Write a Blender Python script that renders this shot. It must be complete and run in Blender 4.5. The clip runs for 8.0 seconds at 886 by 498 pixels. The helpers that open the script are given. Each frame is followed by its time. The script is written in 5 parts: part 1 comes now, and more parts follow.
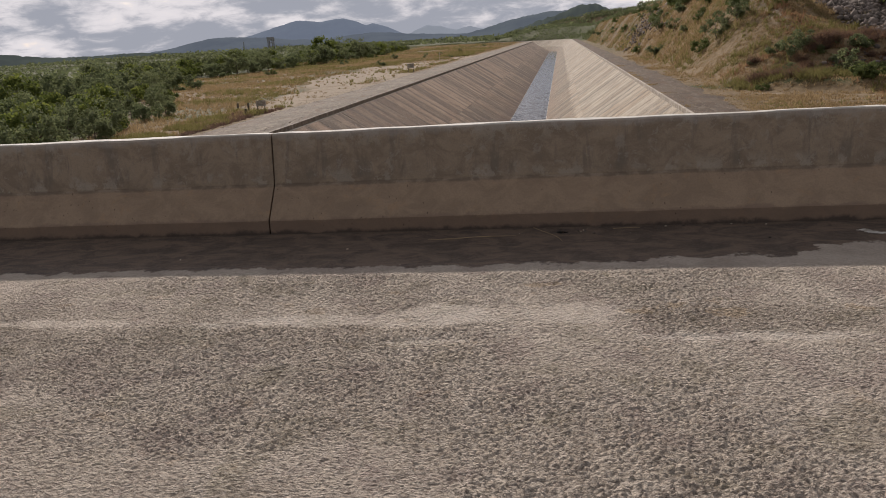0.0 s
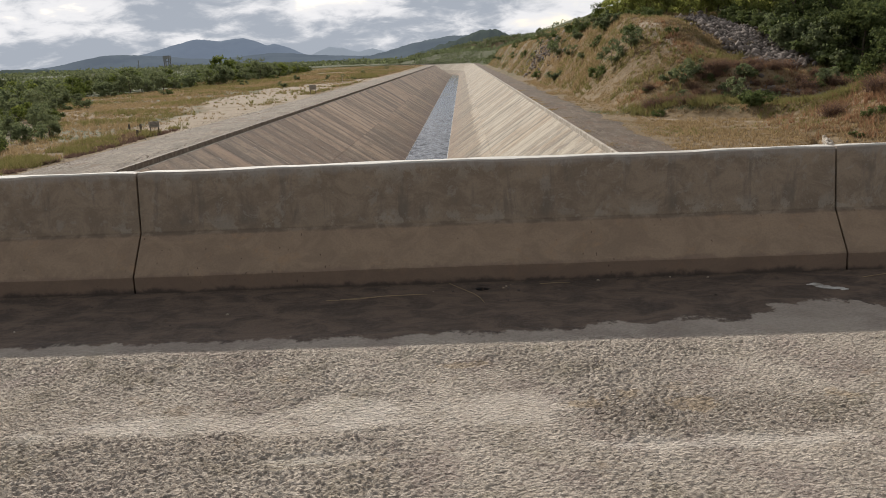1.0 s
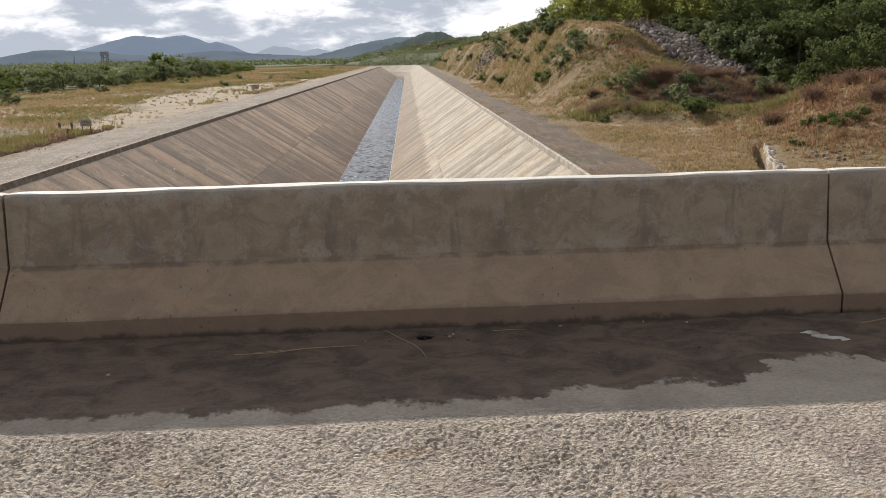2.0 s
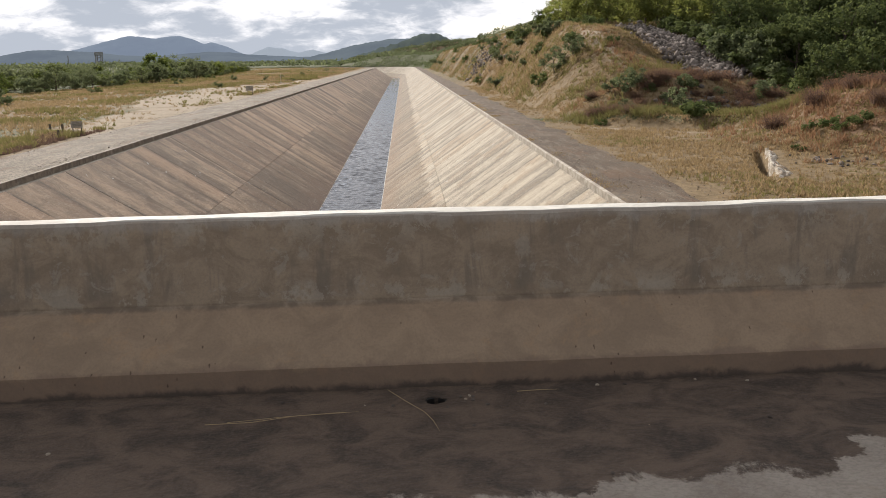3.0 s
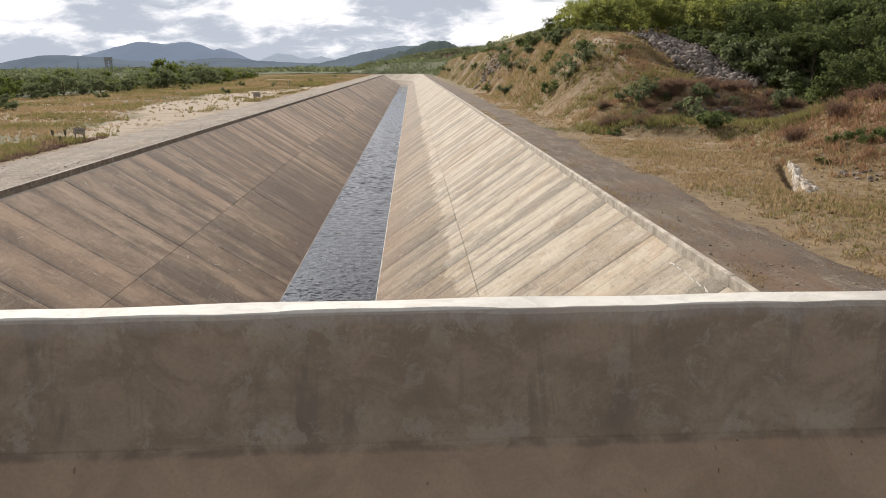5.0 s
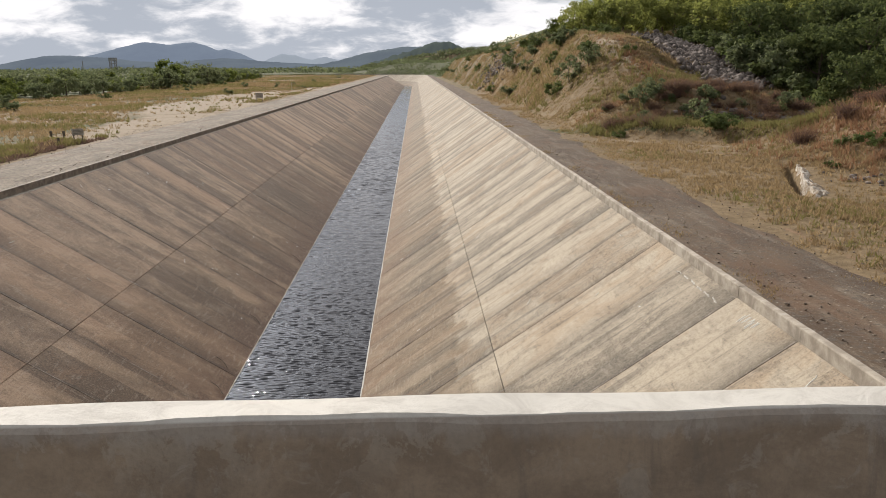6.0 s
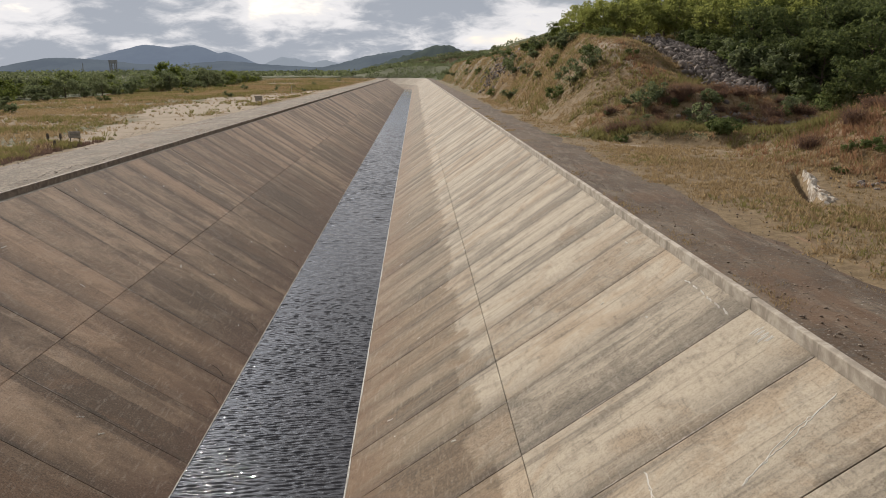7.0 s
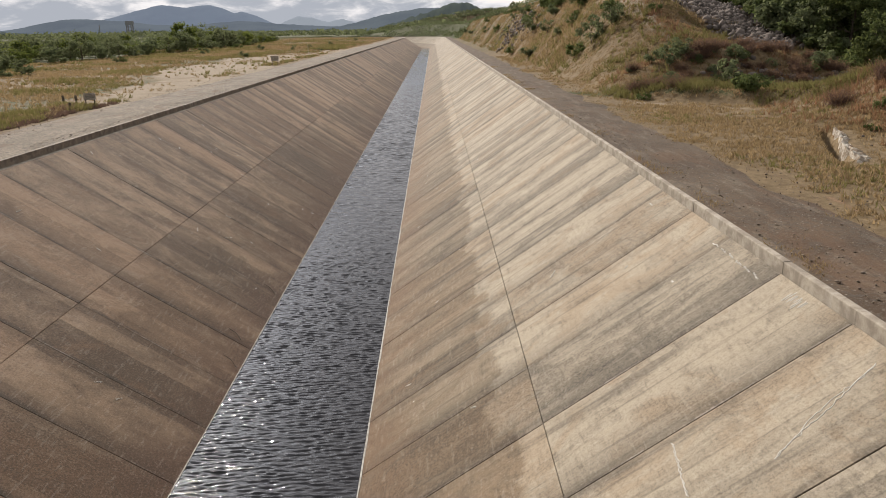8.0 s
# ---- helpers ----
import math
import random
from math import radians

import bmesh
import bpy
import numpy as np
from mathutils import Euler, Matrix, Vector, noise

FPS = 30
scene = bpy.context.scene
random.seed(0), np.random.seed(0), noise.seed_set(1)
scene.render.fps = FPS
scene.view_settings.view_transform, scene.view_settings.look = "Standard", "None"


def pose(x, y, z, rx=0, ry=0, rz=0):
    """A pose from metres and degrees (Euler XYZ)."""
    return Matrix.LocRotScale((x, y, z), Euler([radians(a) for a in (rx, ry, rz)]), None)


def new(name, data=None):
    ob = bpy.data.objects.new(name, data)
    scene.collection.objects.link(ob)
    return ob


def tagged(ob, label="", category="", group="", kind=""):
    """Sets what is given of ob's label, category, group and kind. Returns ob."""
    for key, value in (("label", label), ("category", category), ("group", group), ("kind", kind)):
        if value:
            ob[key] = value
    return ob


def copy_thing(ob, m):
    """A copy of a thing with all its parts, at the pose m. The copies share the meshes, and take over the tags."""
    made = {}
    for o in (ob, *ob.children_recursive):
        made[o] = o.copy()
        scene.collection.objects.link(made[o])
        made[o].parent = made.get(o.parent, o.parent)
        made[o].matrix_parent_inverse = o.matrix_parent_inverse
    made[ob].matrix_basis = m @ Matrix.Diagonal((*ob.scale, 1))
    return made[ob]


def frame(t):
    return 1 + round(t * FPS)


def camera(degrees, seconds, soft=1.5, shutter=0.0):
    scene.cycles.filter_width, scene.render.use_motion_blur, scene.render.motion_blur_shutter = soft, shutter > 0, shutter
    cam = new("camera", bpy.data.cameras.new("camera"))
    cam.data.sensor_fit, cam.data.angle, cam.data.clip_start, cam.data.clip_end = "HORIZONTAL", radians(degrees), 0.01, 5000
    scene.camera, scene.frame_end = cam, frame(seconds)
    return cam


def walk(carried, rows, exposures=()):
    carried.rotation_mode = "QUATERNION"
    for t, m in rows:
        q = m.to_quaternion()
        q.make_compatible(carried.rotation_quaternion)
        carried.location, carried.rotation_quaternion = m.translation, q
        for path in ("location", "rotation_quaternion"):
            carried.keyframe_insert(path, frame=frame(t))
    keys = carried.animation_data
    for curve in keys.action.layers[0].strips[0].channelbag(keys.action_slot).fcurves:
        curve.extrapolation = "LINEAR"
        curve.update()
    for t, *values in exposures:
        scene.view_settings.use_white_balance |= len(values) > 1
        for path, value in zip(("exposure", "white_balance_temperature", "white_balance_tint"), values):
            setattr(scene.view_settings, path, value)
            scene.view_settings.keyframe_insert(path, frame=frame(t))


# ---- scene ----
cam = camera(58.72, 8.0, soft=0.9)
PATH = [
    (0.0, pose(0.089, -6.087, 1.605, 90 - 14.931, 3.254, 8.189)),
    (0.5, pose(0.065, -5.678, 1.642, 90 - 13.836, 3.552, 6.626)),
    (1.0, pose(-0.011, -5.182, 1.629, 90 - 13.703, 2.207, 1.327)),
    (1.5, pose(0.044, -4.737, 1.627, 90 - 13.749, 1.226, -2.393)),
    (2.8, pose(-0.023, -3.686, 1.666, 90 - 13.569, 1.054, -2.602)),
    (3.0, pose(-0.033, -3.549, 1.664, 90 - 13.570, 0.902, -2.840)),
    (3.5, pose(-0.079, -3.187, 1.684, 90 - 13.321, 0.545, -2.875)),
    (4.0, pose(-0.170, -2.771, 1.688, 90 - 13.251, 0.598, -2.307)),
    (4.5, pose(-0.152, -2.415, 1.666, 90 - 13.112, 0.576, -2.369)),
    (6.0, pose(0.058, -1.353, 1.687, 90 - 12.999, 0.494, -1.971)),
    (6.5, pose(0.130, -0.949, 1.668, 90 - 12.803, 0.183, -2.275)),
    (7.0, pose(0.028, -0.703, 1.667, 90 - 12.760, 0.316, -1.963)),
    (7.2, pose(0.044, -0.552, 1.662, 90 - 13.020, 0.300, -1.880)),
    (7.3, pose(0.053, -0.479, 1.660, 90 - 13.640, 0.295, -2.000)),
    (7.4, pose(0.059, -0.410, 1.658, 90 - 14.680, 0.290, -2.060)),
    (7.5, pose(0.064, -0.342, 1.656, 90 - 15.414, 0.291, -2.087)),
    (7.6, pose(0.062, -0.290, 1.645, 90 - 15.520, 0.400, -1.950)),
    (7.8, pose(0.044, -0.198, 1.618, 90 - 15.480, 0.650, -1.000)),
    (8.0, pose(0.030, -0.120, 1.593, 90 - 15.599, 0.826, -0.714)),
]
EXPOSURES = [(0.0, -0.43, 6700, 17), (0.5, -0.34, 6620, 13), (1.0, -0.18, 6570, 11), (1.5, 0.07, 6500, 11), (3.0, 0.18, 6600, 12), (3.5, 0.16, 6600, 12), (4.0, 0.12, 6620, 13), (4.5, 0.25, 6600, 12),
             (6.0, 0.03, 6640, 12), (6.5, -0.13, 6650, 12), (7.0, -0.21, 6680, 12), (8.0, -0.09, 6800, 13)]
walk(cam, PATH, EXPOSURES)

# ---- sun and cloudy sky ----
SUN_AZ, SUN_EL = -22.0, 26.2
SUN = Vector((math.sin(radians(SUN_AZ)) * math.cos(radians(SUN_EL)), math.cos(radians(SUN_AZ)) * math.cos(radians(SUN_EL)), math.sin(radians(SUN_EL))))
sun = new("sun", bpy.data.lights.new("sun", "SUN"))
sun.data.energy, sun.data.angle, sun.data.color = 5.0, radians(0.6), (1.0, 0.945, 0.86)
sun.rotation_euler = (-SUN).to_track_quat("-Z", "Y").to_euler()
CLOUD = 0.66


class Graph:
    """Short-hand for a node tree."""

    def __init__(self, tree):
        self.tree = tree

    def node(self, kind, **settings):
        made = self.tree.nodes.new(kind)
        for key, value in settings.items():
            if key == "op":
                made.operation = value
            elif key == "blend":
                made.blend_type = value
            elif key == "kind_of":
                made.data_type = value
        return made

    def put(self, socket, value):
        if hasattr(value, "is_linked"):
            self.tree.links.new(value, socket)
        elif isinstance(value, (tuple, list)) and len(value) == 3 and socket.type == "RGBA":
            socket.default_value = (*value, 1)
        else:
            socket.default_value = value

    def math(self, op, a, b=0.0, c=0.0):
        n = self.node("ShaderNodeMath", op=op)
        for i, v in enumerate((a, b, c)):
            self.put(n.inputs[i], v)
        return n.outputs[0]

    def ramp(self, value, low, high, a=0.0, b=1.0):
        n = self.node("ShaderNodeMapRange")
        n.interpolation_type = "SMOOTHSTEP"
        for i, v in enumerate((value, low, high, a, b)):
            self.put(n.inputs[i], v)
        return n.outputs[0]

    def mix(self, factor, a, b, blend="MIX"):
        n = self.node("ShaderNodeMix", kind_of="RGBA", blend=blend)
        self.put(n.inputs[0], factor)
        self.put(n.inputs[6], a)
        self.put(n.inputs[7], b)
        return n.outputs[2]

    def scaled(self, vector, sx, sy, sz):
        n = self.node("ShaderNodeVectorMath", op="MULTIPLY")
        self.put(n.inputs[0], vector)
        n.inputs[1].default_value = (sx, sy, sz)
        return n.outputs[0]

    def noise(self, vector, scale, detail=4.0, rough=0.55, warp=0.0):
        n = self.node("ShaderNodeTexNoise")
        self.put(n.inputs["Vector"], vector)
        n.inputs["Scale"].default_value, n.inputs["Detail"].default_value = scale, detail
        n.inputs["Roughness"].default_value, n.inputs["Distortion"].default_value = rough, warp
        return n.outputs[0]

    def cells(self, vector, scale, feature="F1", jitter=1.0):
        n = self.node("ShaderNodeTexVoronoi")
        n.feature = feature
        self.put(n.inputs["Vector"], vector)
        n.inputs["Scale"].default_value, n.inputs["Randomness"].default_value = scale, jitter
        return n.outputs[0]

    def place(self):
        return self.node("ShaderNodeNewGeometry").outputs["Position"]

    def bridge_place(self):
        """A place in the bridge's own measures."""
        n = self.node("ShaderNodeVectorMath", op="MULTIPLY_ADD")
        self.put(n.inputs[0], self.place())
        n.inputs[1].default_value = (1 / 0.92,) * 3
        n.inputs[2].default_value = tuple(-c / 0.92 for c in BRIDGE.translation)
        return n.outputs[0]

    def island(self):
        return self.node("ShaderNodeNewGeometry").outputs["Random Per Island"]

    def chance(self):
        return self.node("ShaderNodeObjectInfo").outputs["Random"]

    def split(self, vector):
        n = self.node("ShaderNodeSeparateXYZ")
        self.put(n.inputs[0], vector)
        return n.outputs

    def join(self, x, y, z):
        n = self.node("ShaderNodeCombineXYZ")
        for i, v in enumerate((x, y, z)):
            self.put(n.inputs[i], v)
        return n.outputs[0]

    def bump(self, height, distance, strength=1.0):
        n = self.node("ShaderNodeBump")
        n.inputs["Strength"].default_value, n.inputs["Distance"].default_value = strength, distance
        self.put(n.inputs["Height"], height)
        return n.outputs[0]


def material(name, rough=0.85, spec=0.3):
    m = bpy.data.materials.new(name)
    m.use_nodes = True
    g = Graph(m.node_tree)
    shader = m.node_tree.nodes["Principled BSDF"]
    shader.inputs["Roughness"].default_value = rough
    shader.inputs["Specular IOR Level"].default_value = spec
    return m, g, shader


world = bpy.data.worlds.new("world")
scene.world = world
world.use_nodes = True
g = Graph(world.node_tree)
back = world.node_tree.nodes["Background"]
sky = g.node("ShaderNodeTexSky")
sky.sky_type, sky.sun_disc = "NISHITA", False
sky.sun_elevation, sky.sun_rotation = radians(SUN_EL), radians(SUN_AZ)
way = g.node("ShaderNodeTexCoord").outputs["Generated"]
wx, wy, wz = g.split(way)
lift = g.math("ADD", g.math("MAXIMUM", wz, 0.0), 0.30)
flat = g.join(g.math("ADD", g.math("DIVIDE", wx, lift), 0.33), g.math("ADD", g.math("DIVIDE", wy, lift), 0.10), 0.0)
big = g.noise(flat, 2.1, 8.0, 0.52, 0.3)
fine = g.noise(flat, 8.0, 7.0, 0.6, 0.5)
thick = g.math("ADD", g.math("MULTIPLY", big, 0.74), g.math("MULTIPLY", fine, 0.26))
dot = g.node("ShaderNodeVectorMath", op="DOT_PRODUCT")
g.put(dot.inputs[0], way)
dot.inputs[1].default_value = SUN
halo = g.math("POWER", g.ramp(dot.outputs["Value"], 0.955, 1.0), 2.0)
glow = g.math("ADD", g.ramp(dot.outputs["Value"], -0.3, 1.0, 0.52, 0.82), g.math("MULTIPLY", halo, 6.0))
glow = g.math("ADD", glow, g.math("MULTIPLY", g.ramp(dot.outputs["Value"], 0.88, 1.0), g.ramp(wz, 0.12, 0.42, 0.0, 0.7)))
glow = g.math("ADD", glow, g.math("MULTIPLY", g.ramp(wz, 0.24, 0.02, 0.0, 0.12), g.ramp(dot.outputs["Value"], 0.2, 0.9)))
body = g.mix(g.ramp(thick, 0.43, 0.55), (1.20, 1.21, 1.24), (0.54, 0.60, 0.69))
cloud = g.mix(1.0, body, g.join(glow, glow, glow), "MULTIPLY")
veil = g.ramp(thick, 0.30, 0.43)
blue = g.mix(1.0, sky.outputs[0], (0.10, 0.10, 0.10), "MULTIPLY")
lit_cloud = g.mix(1.0, cloud, (CLOUD, CLOUD, CLOUD), "MULTIPLY")
g.put(back.inputs[0], g.mix(veil, g.mix(0.45, blue, lit_cloud), lit_cloud))
back.inputs[1].default_value = 1.35

# ---- measures of the place ----
CURB_Z, GROUND_Z = -3.36, -3.42
LEFT_X, LEFT_Z, RIGHT_X, RIGHT_Z = -17.57, -3.66, 7.515, -3.63
WATER_L, WATER_R, WATER_Z = -7.21, -2.176, -10.275
SPLIT = 0.5277
STRIP = {"left": 3.13, "right": 3.045}
JOINT_START = {"left": -9.25, "right": -8.21}
# the bridge is drawn from its own corner, at the foot of the parapet, and stands a little above the datum
BRIDGE = Matrix.Translation((0.0024, -0.0096, 0.1274)) @ Matrix.Scale(0.92, 4)
BEND_Y, BEND_R = 520.0, 125.0
MIDDLE = (LEFT_X + RIGHT_X) / 2
GRADE = 0.0033


def smooth(a, b, x):
    t = np.clip((np.asarray(x, float) - a) / (b - a), 0, 1)
    return t * t * (3 - 2 * t)


def hash2(ix, iy, seed):
    v = np.sin(ix * 127.1 + iy * 311.7 + seed * 74.7) * 43758.5453
    return v - np.floor(v)


def wave(x, y, size, seed=0):
    """Smooth value noise from -1 to 1, over arrays."""
    x, y = np.asarray(x, float) / size, np.asarray(y, float) / size
    ix, iy = np.floor(x), np.floor(y)
    fx, fy = x - ix, y - iy
    fx, fy = fx * fx * (3 - 2 * fx), fy * fy * (3 - 2 * fy)
    a, b = hash2(ix, iy, seed), hash2(ix + 1, iy, seed)
    c, d = hash2(ix, iy + 1, seed), hash2(ix + 1, iy + 1, seed)
    return 2 * (a + (b - a) * fx + (c - a) * fy + (a - b - c + d) * fx * fy) - 1


def hump(x, y, cx, cy, rx, ry):
    return np.exp(-(((x - cx) / rx) ** 2 + ((y - cy) / ry) ** 2))


def off_canal(x, y):
    """How far to the right of the canal's middle line a place lies."""
    straight = x - MIDDLE
    cx = MIDDLE - BEND_R
    round_ = np.hypot(x - cx, y - BEND_Y) - BEND_R
    return np.where(y < BEND_Y, straight, np.where(x > cx, round_, (y - BEND_Y) - BEND_R))


def wood_edge(y):
    """The x at which the left plain's grass ends and the thicket begins."""
    return np.interp(y, [20, 43, 53, 58, 70, 78, 100, 133, 160, 240, 280, 336, 470, 900], [-26, -29.5, -32, -33.5, -39, -43, -55, -72, -70, -69, -68, -75, -90, -124])


def height(x, y):
    """The ground's height, outside the canal."""
    x, y = np.asarray(x, float), np.asarray(y, float)
    u = off_canal(x, y)
    z = np.full(np.broadcast(x, y).shape, GROUND_Z)
    rough = wave(x, y, 9, 1) * 0.5 + wave(x, y, 3.7, 2) * 0.25 + wave(x, y, 1.6, 3) * 0.12
    # right bank: cut slope, hill, far forest hill
    r = u - 17.6
    mix_ = smooth(24, 33, x)
    front = smooth(57, 101, y + 0.2 * (x - 20)) * (1 - mix_) + smooth(74, 116, y) * mix_
    cut = smooth(0, 10.5 - 2.5 * smooth(95, 160, y) + 26 * smooth(400, 540, y), r - 0.4) * (8.3 - 0.6 * smooth(120, 200, y)) * front * (1 - 0.92 * smooth(-5, -60, x) * smooth(480, 560, y))
    hill = 12 * smooth(108, 215, y + 0.20 * (x - 40)) * smooth(20, 60, x) * (1 - 0.75 * smooth(380, 700, y))
    mound = 1.75 * hump(x, y, 21.0, 64, 6.5, 3.6) + 1.1 * hump(x, y, 30.5, 64, 6, 3.6)
    knoll = 3.0 * hump(x, y, 27.0, 40, 5.0, 8.0)
    bank = 0.75 * smooth(0.0, 2.2, (y - 52) + (x - 17.5) * 1.1) * smooth(0.5, 4, r) * smooth(40, 50, y)
    gully = -1.05 * np.exp(-((x - 16.40 - 0.38 * (y - 31.5)) / 0.24) ** 2 - ((y - 33.6) / 3.7) ** 4)
    right = (cut + hill + mound + knoll + bank + gully) * smooth(0.0, 1.6, r)
    amount = smooth(0, 5, r) * (0.18 + 0.9 * smooth(0, 4, cut + mound + knoll))
    right = right + rough * amount
    # left plain, falling to the woods
    l = -u - 18.5
    drop = -2.2 * smooth(-2, 22, wood_edge(y) - x) * (1 - smooth(120, 170, y)) - 0.5 * smooth(30, 90, l)
    left = drop + rough * 0.32 * smooth(1, 12, l)
    z = z + np.where(u > 0, right, left)
    # embankment of the road that the bridge carries
    fill = np.clip(smooth(20.5, 23.5, np.abs(u)), 0, 1) * smooth(-16, -11, y) * (1 - smooth(1.5, 6, y))
    z = z * (1 - fill) + fill * -0.75
    far = smooth(300, 900, y)
    return z + far * wave(x, y, 160, 5) * 2.2 * (np.abs(u) > 60)


def mesh_object(name, verts, faces, mat, parent=None, label="", smooth_faces=False):
    """One mesh out of arrays of corners and of faces, all with the same number of corners."""
    verts, faces = np.asarray(verts, np.float32), np.asarray(faces, np.int32)
    me = bpy.data.meshes.new(name)
    me.vertices.add(len(verts))
    me.vertices.foreach_set("co", verts.ravel())
    k = faces.shape[1]
    me.loops.add(faces.size)
    me.loops.foreach_set("vertex_index", faces.ravel())
    me.polygons.add(len(faces))
    me.polygons.foreach_set("loop_start", np.arange(0, faces.size, k, dtype=np.int32))
    me.update(calc_edges=True)
    me.validate()
    if smooth_faces:
        me.polygons.foreach_set("use_smooth", np.ones(len(me.polygons), bool))
    me.materials.append(mat)
    ob = new(name, me)
    if parent is not None:
        ob.parent = parent
    if label:
        ob["label"] = label
    return ob


def part(name, bm, mat, parent=None, label=""):
    me = bpy.data.meshes.new(name)
    bm.to_mesh(me)
    bm.free()
    me.materials.append(mat)
    ob = new(name, me)
    if parent is not None:
        ob.parent = parent
    if label:
        ob["label"] = label
    return ob


def thing(name, place, label, category, group="", turn=0.0):
    ob = new(name)
    ob.location = place
    ob.rotation_euler = (0, 0, turn)
    return tagged(ob, label, category, group)


def box(bm, x0, x1, y0, y1, z0, z1, bevel=0.0):
    made = bmesh.ops.create_cube(bm, size=1.0)["verts"]
    for v in made:
        v.co = Vector(((x0 + x1) / 2 + v.co.x * (x1 - x0), (y0 + y1) / 2 + v.co.y * (y1 - y0), (z0 + z1) / 2 + v.co.z * (z1 - z0)))
    if bevel:
        edges = {e for v in made for e in v.link_edges}
        bmesh.ops.bevel(bm, geom=list(edges), offset=bevel, segments=2, affect="EDGES")
    return bm


def tube(bm, points, radii, sides=6):
    """A tapered tube along points."""
    rings = []
    for i, p in enumerate(points):
        p = Vector(p)
        ahead = (Vector(points[min(i + 1, len(points) - 1)]) - Vector(points[max(i - 1, 0)])).normalized()
        a = ahead.orthogonal().normalized()
        b = ahead.cross(a)
        rings.append([bm.verts.new(p + radii[i] * (math.cos(6.2832 * k / sides) * a + math.sin(6.2832 * k / sides) * b)) for k in range(sides)])
    for r, s in zip(rings, rings[1:]):
        for k in range(sides):
            bm.faces.new((r[k], r[(k + 1) % sides], s[(k + 1) % sides], s[k]))
    bm.faces.new(rings[0][::-1])
    bm.faces.new(rings[-1])
    return bm


# ---- materials ----
def lining_material(name, side, pale, dark, warm):
    """Cast concrete, each panel with its own tone, stained from the joints and darker below the old water line."""
    right = side == "right"
    m, g, s = material(name, 0.9, 0.2)
    p = g.place()
    x, y, z = g.split(p)
    top = LEFT_Z if side == "left" else RIGHT_Z
    v = g.math("MULTIPLY", g.math("SUBTRACT", z, top), 1.0 / (WATER_Z - top))
    run = g.math("SUBTRACT", y, JOINT_START[side])
    down = g.math("MULTIPLY", v, 12.0)
    info = g.node("ShaderNodeSeparateColor")
    g.put(info.inputs[0], g.node("ShaderNodeObjectInfo").outputs["Color"])
    age, warmth, runoff = info.outputs[0], info.outputs[1], info.outputs[2]
    q = g.math("MULTIPLY", run, 1.0 / STRIP[side])
    part_of = g.math("FRACT", q)

    def dice(value):
        n = g.node("ShaderNodeTexWhiteNoise")
        n.noise_dimensions = "1D"
        g.put(n.inputs["W"], value)
        return n.outputs[0]

    def along_slope(fr, fd, seed, detail=5.0, rough=0.62, warp=0.3):
        return g.noise(g.join(g.math("MULTIPLY", run, fr), g.math("MULTIPLY", down, fd), seed), 1.0, detail, rough, warp)

    cloudy = along_slope(0.55, 0.40, 1.0, 6.0, 0.66, 0.8)
    blotch = along_slope(1.5, 0.75, 9.0, 6.0, 0.68, 0.9) if right else along_slope(0.85, 0.50, 9.0, 7.0, 0.66, 0.7)
    mottle = g.noise(p, 3.4, 6.0, 0.72, 0.4)
    streak = along_slope(1.5, 0.085, 0.0, 5.0, 0.62, 0.25)
    thin = along_slope(5.0, 0.16, 5.0, 4.0, 0.65, 0.3)
    comb = along_slope(1.3, 8.5, 2.0, 4.0, 0.68, 0.5)
    speck = g.noise(p, 17.0, 5.0, 0.82)
    fine = g.noise(p, 48.0, 3.0, 0.75)
    wander = g.math("MULTIPLY", g.math("SUBTRACT", mottle, 0.5), 0.30)
    # bands of different pours within a panel
    band = dice(g.math("ADD", g.math("FLOOR", g.math("ADD", g.math("MULTIPLY", q, 3.0), g.math("ADD", wander, 0.41))), g.math("MULTIPLY", g.math("GREATER_THAN", v, SPLIT), 17.3)))
    worn = g.math("ADD", g.math("MULTIPLY", age, 0.50 if right else 0.72), g.math("ADD", g.math("MULTIPLY", band, 0.34 if right else 0.46), g.math("MULTIPLY", g.math("SUBTRACT", cloudy, 0.5), 1.6)))
    tone = g.mix(g.ramp(worn, 0.12, 0.92 if right else 1.05), pale, dark)
    tone = g.mix(g.math("MULTIPLY", g.ramp(g.math("ADD", cloudy, g.math("MULTIPLY", g.math("SUBTRACT", warmth, 0.5), 0.30)), 0.48, 0.62), 0.75), tone, g.mix(0.5, tone, warm))
    # run-off stains: blotches and soft bands down the slope, strongest beside the joints
    near_joint = g.ramp(g.math("ADD", part_of, g.math("MULTIPLY", g.math("SUBTRACT", blotch, 0.5), 0.55)), 0.42, 0.0)
    far_joint = g.ramp(g.math("ADD", part_of, g.math("MULTIPLY", g.math("SUBTRACT", blotch, 0.5), 0.45)), 0.78, 1.0)
    side_dark = g.math("MAXIMUM", g.math("MULTIPLY", near_joint, runoff), g.math("MULTIPLY", far_joint, g.math("MULTIPLY", age, 0.8)))
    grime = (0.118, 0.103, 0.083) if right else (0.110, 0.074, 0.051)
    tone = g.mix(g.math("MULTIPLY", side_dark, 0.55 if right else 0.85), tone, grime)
    tone = g.mix(g.math("MULTIPLY", g.ramp(streak, 0.53, 0.70), 0.60 if right else 0.22), tone, grime)
    tone = g.mix(g.math("MULTIPLY", g.ramp(thin, 0.56, 0.68), 0.45 if right else 0.06), tone, grime)
    tone = g.mix(g.math("MULTIPLY", g.ramp(thin, 0.44, 0.33), 0.32 if right else 0.10), tone, (0.50, 0.445, 0.36))
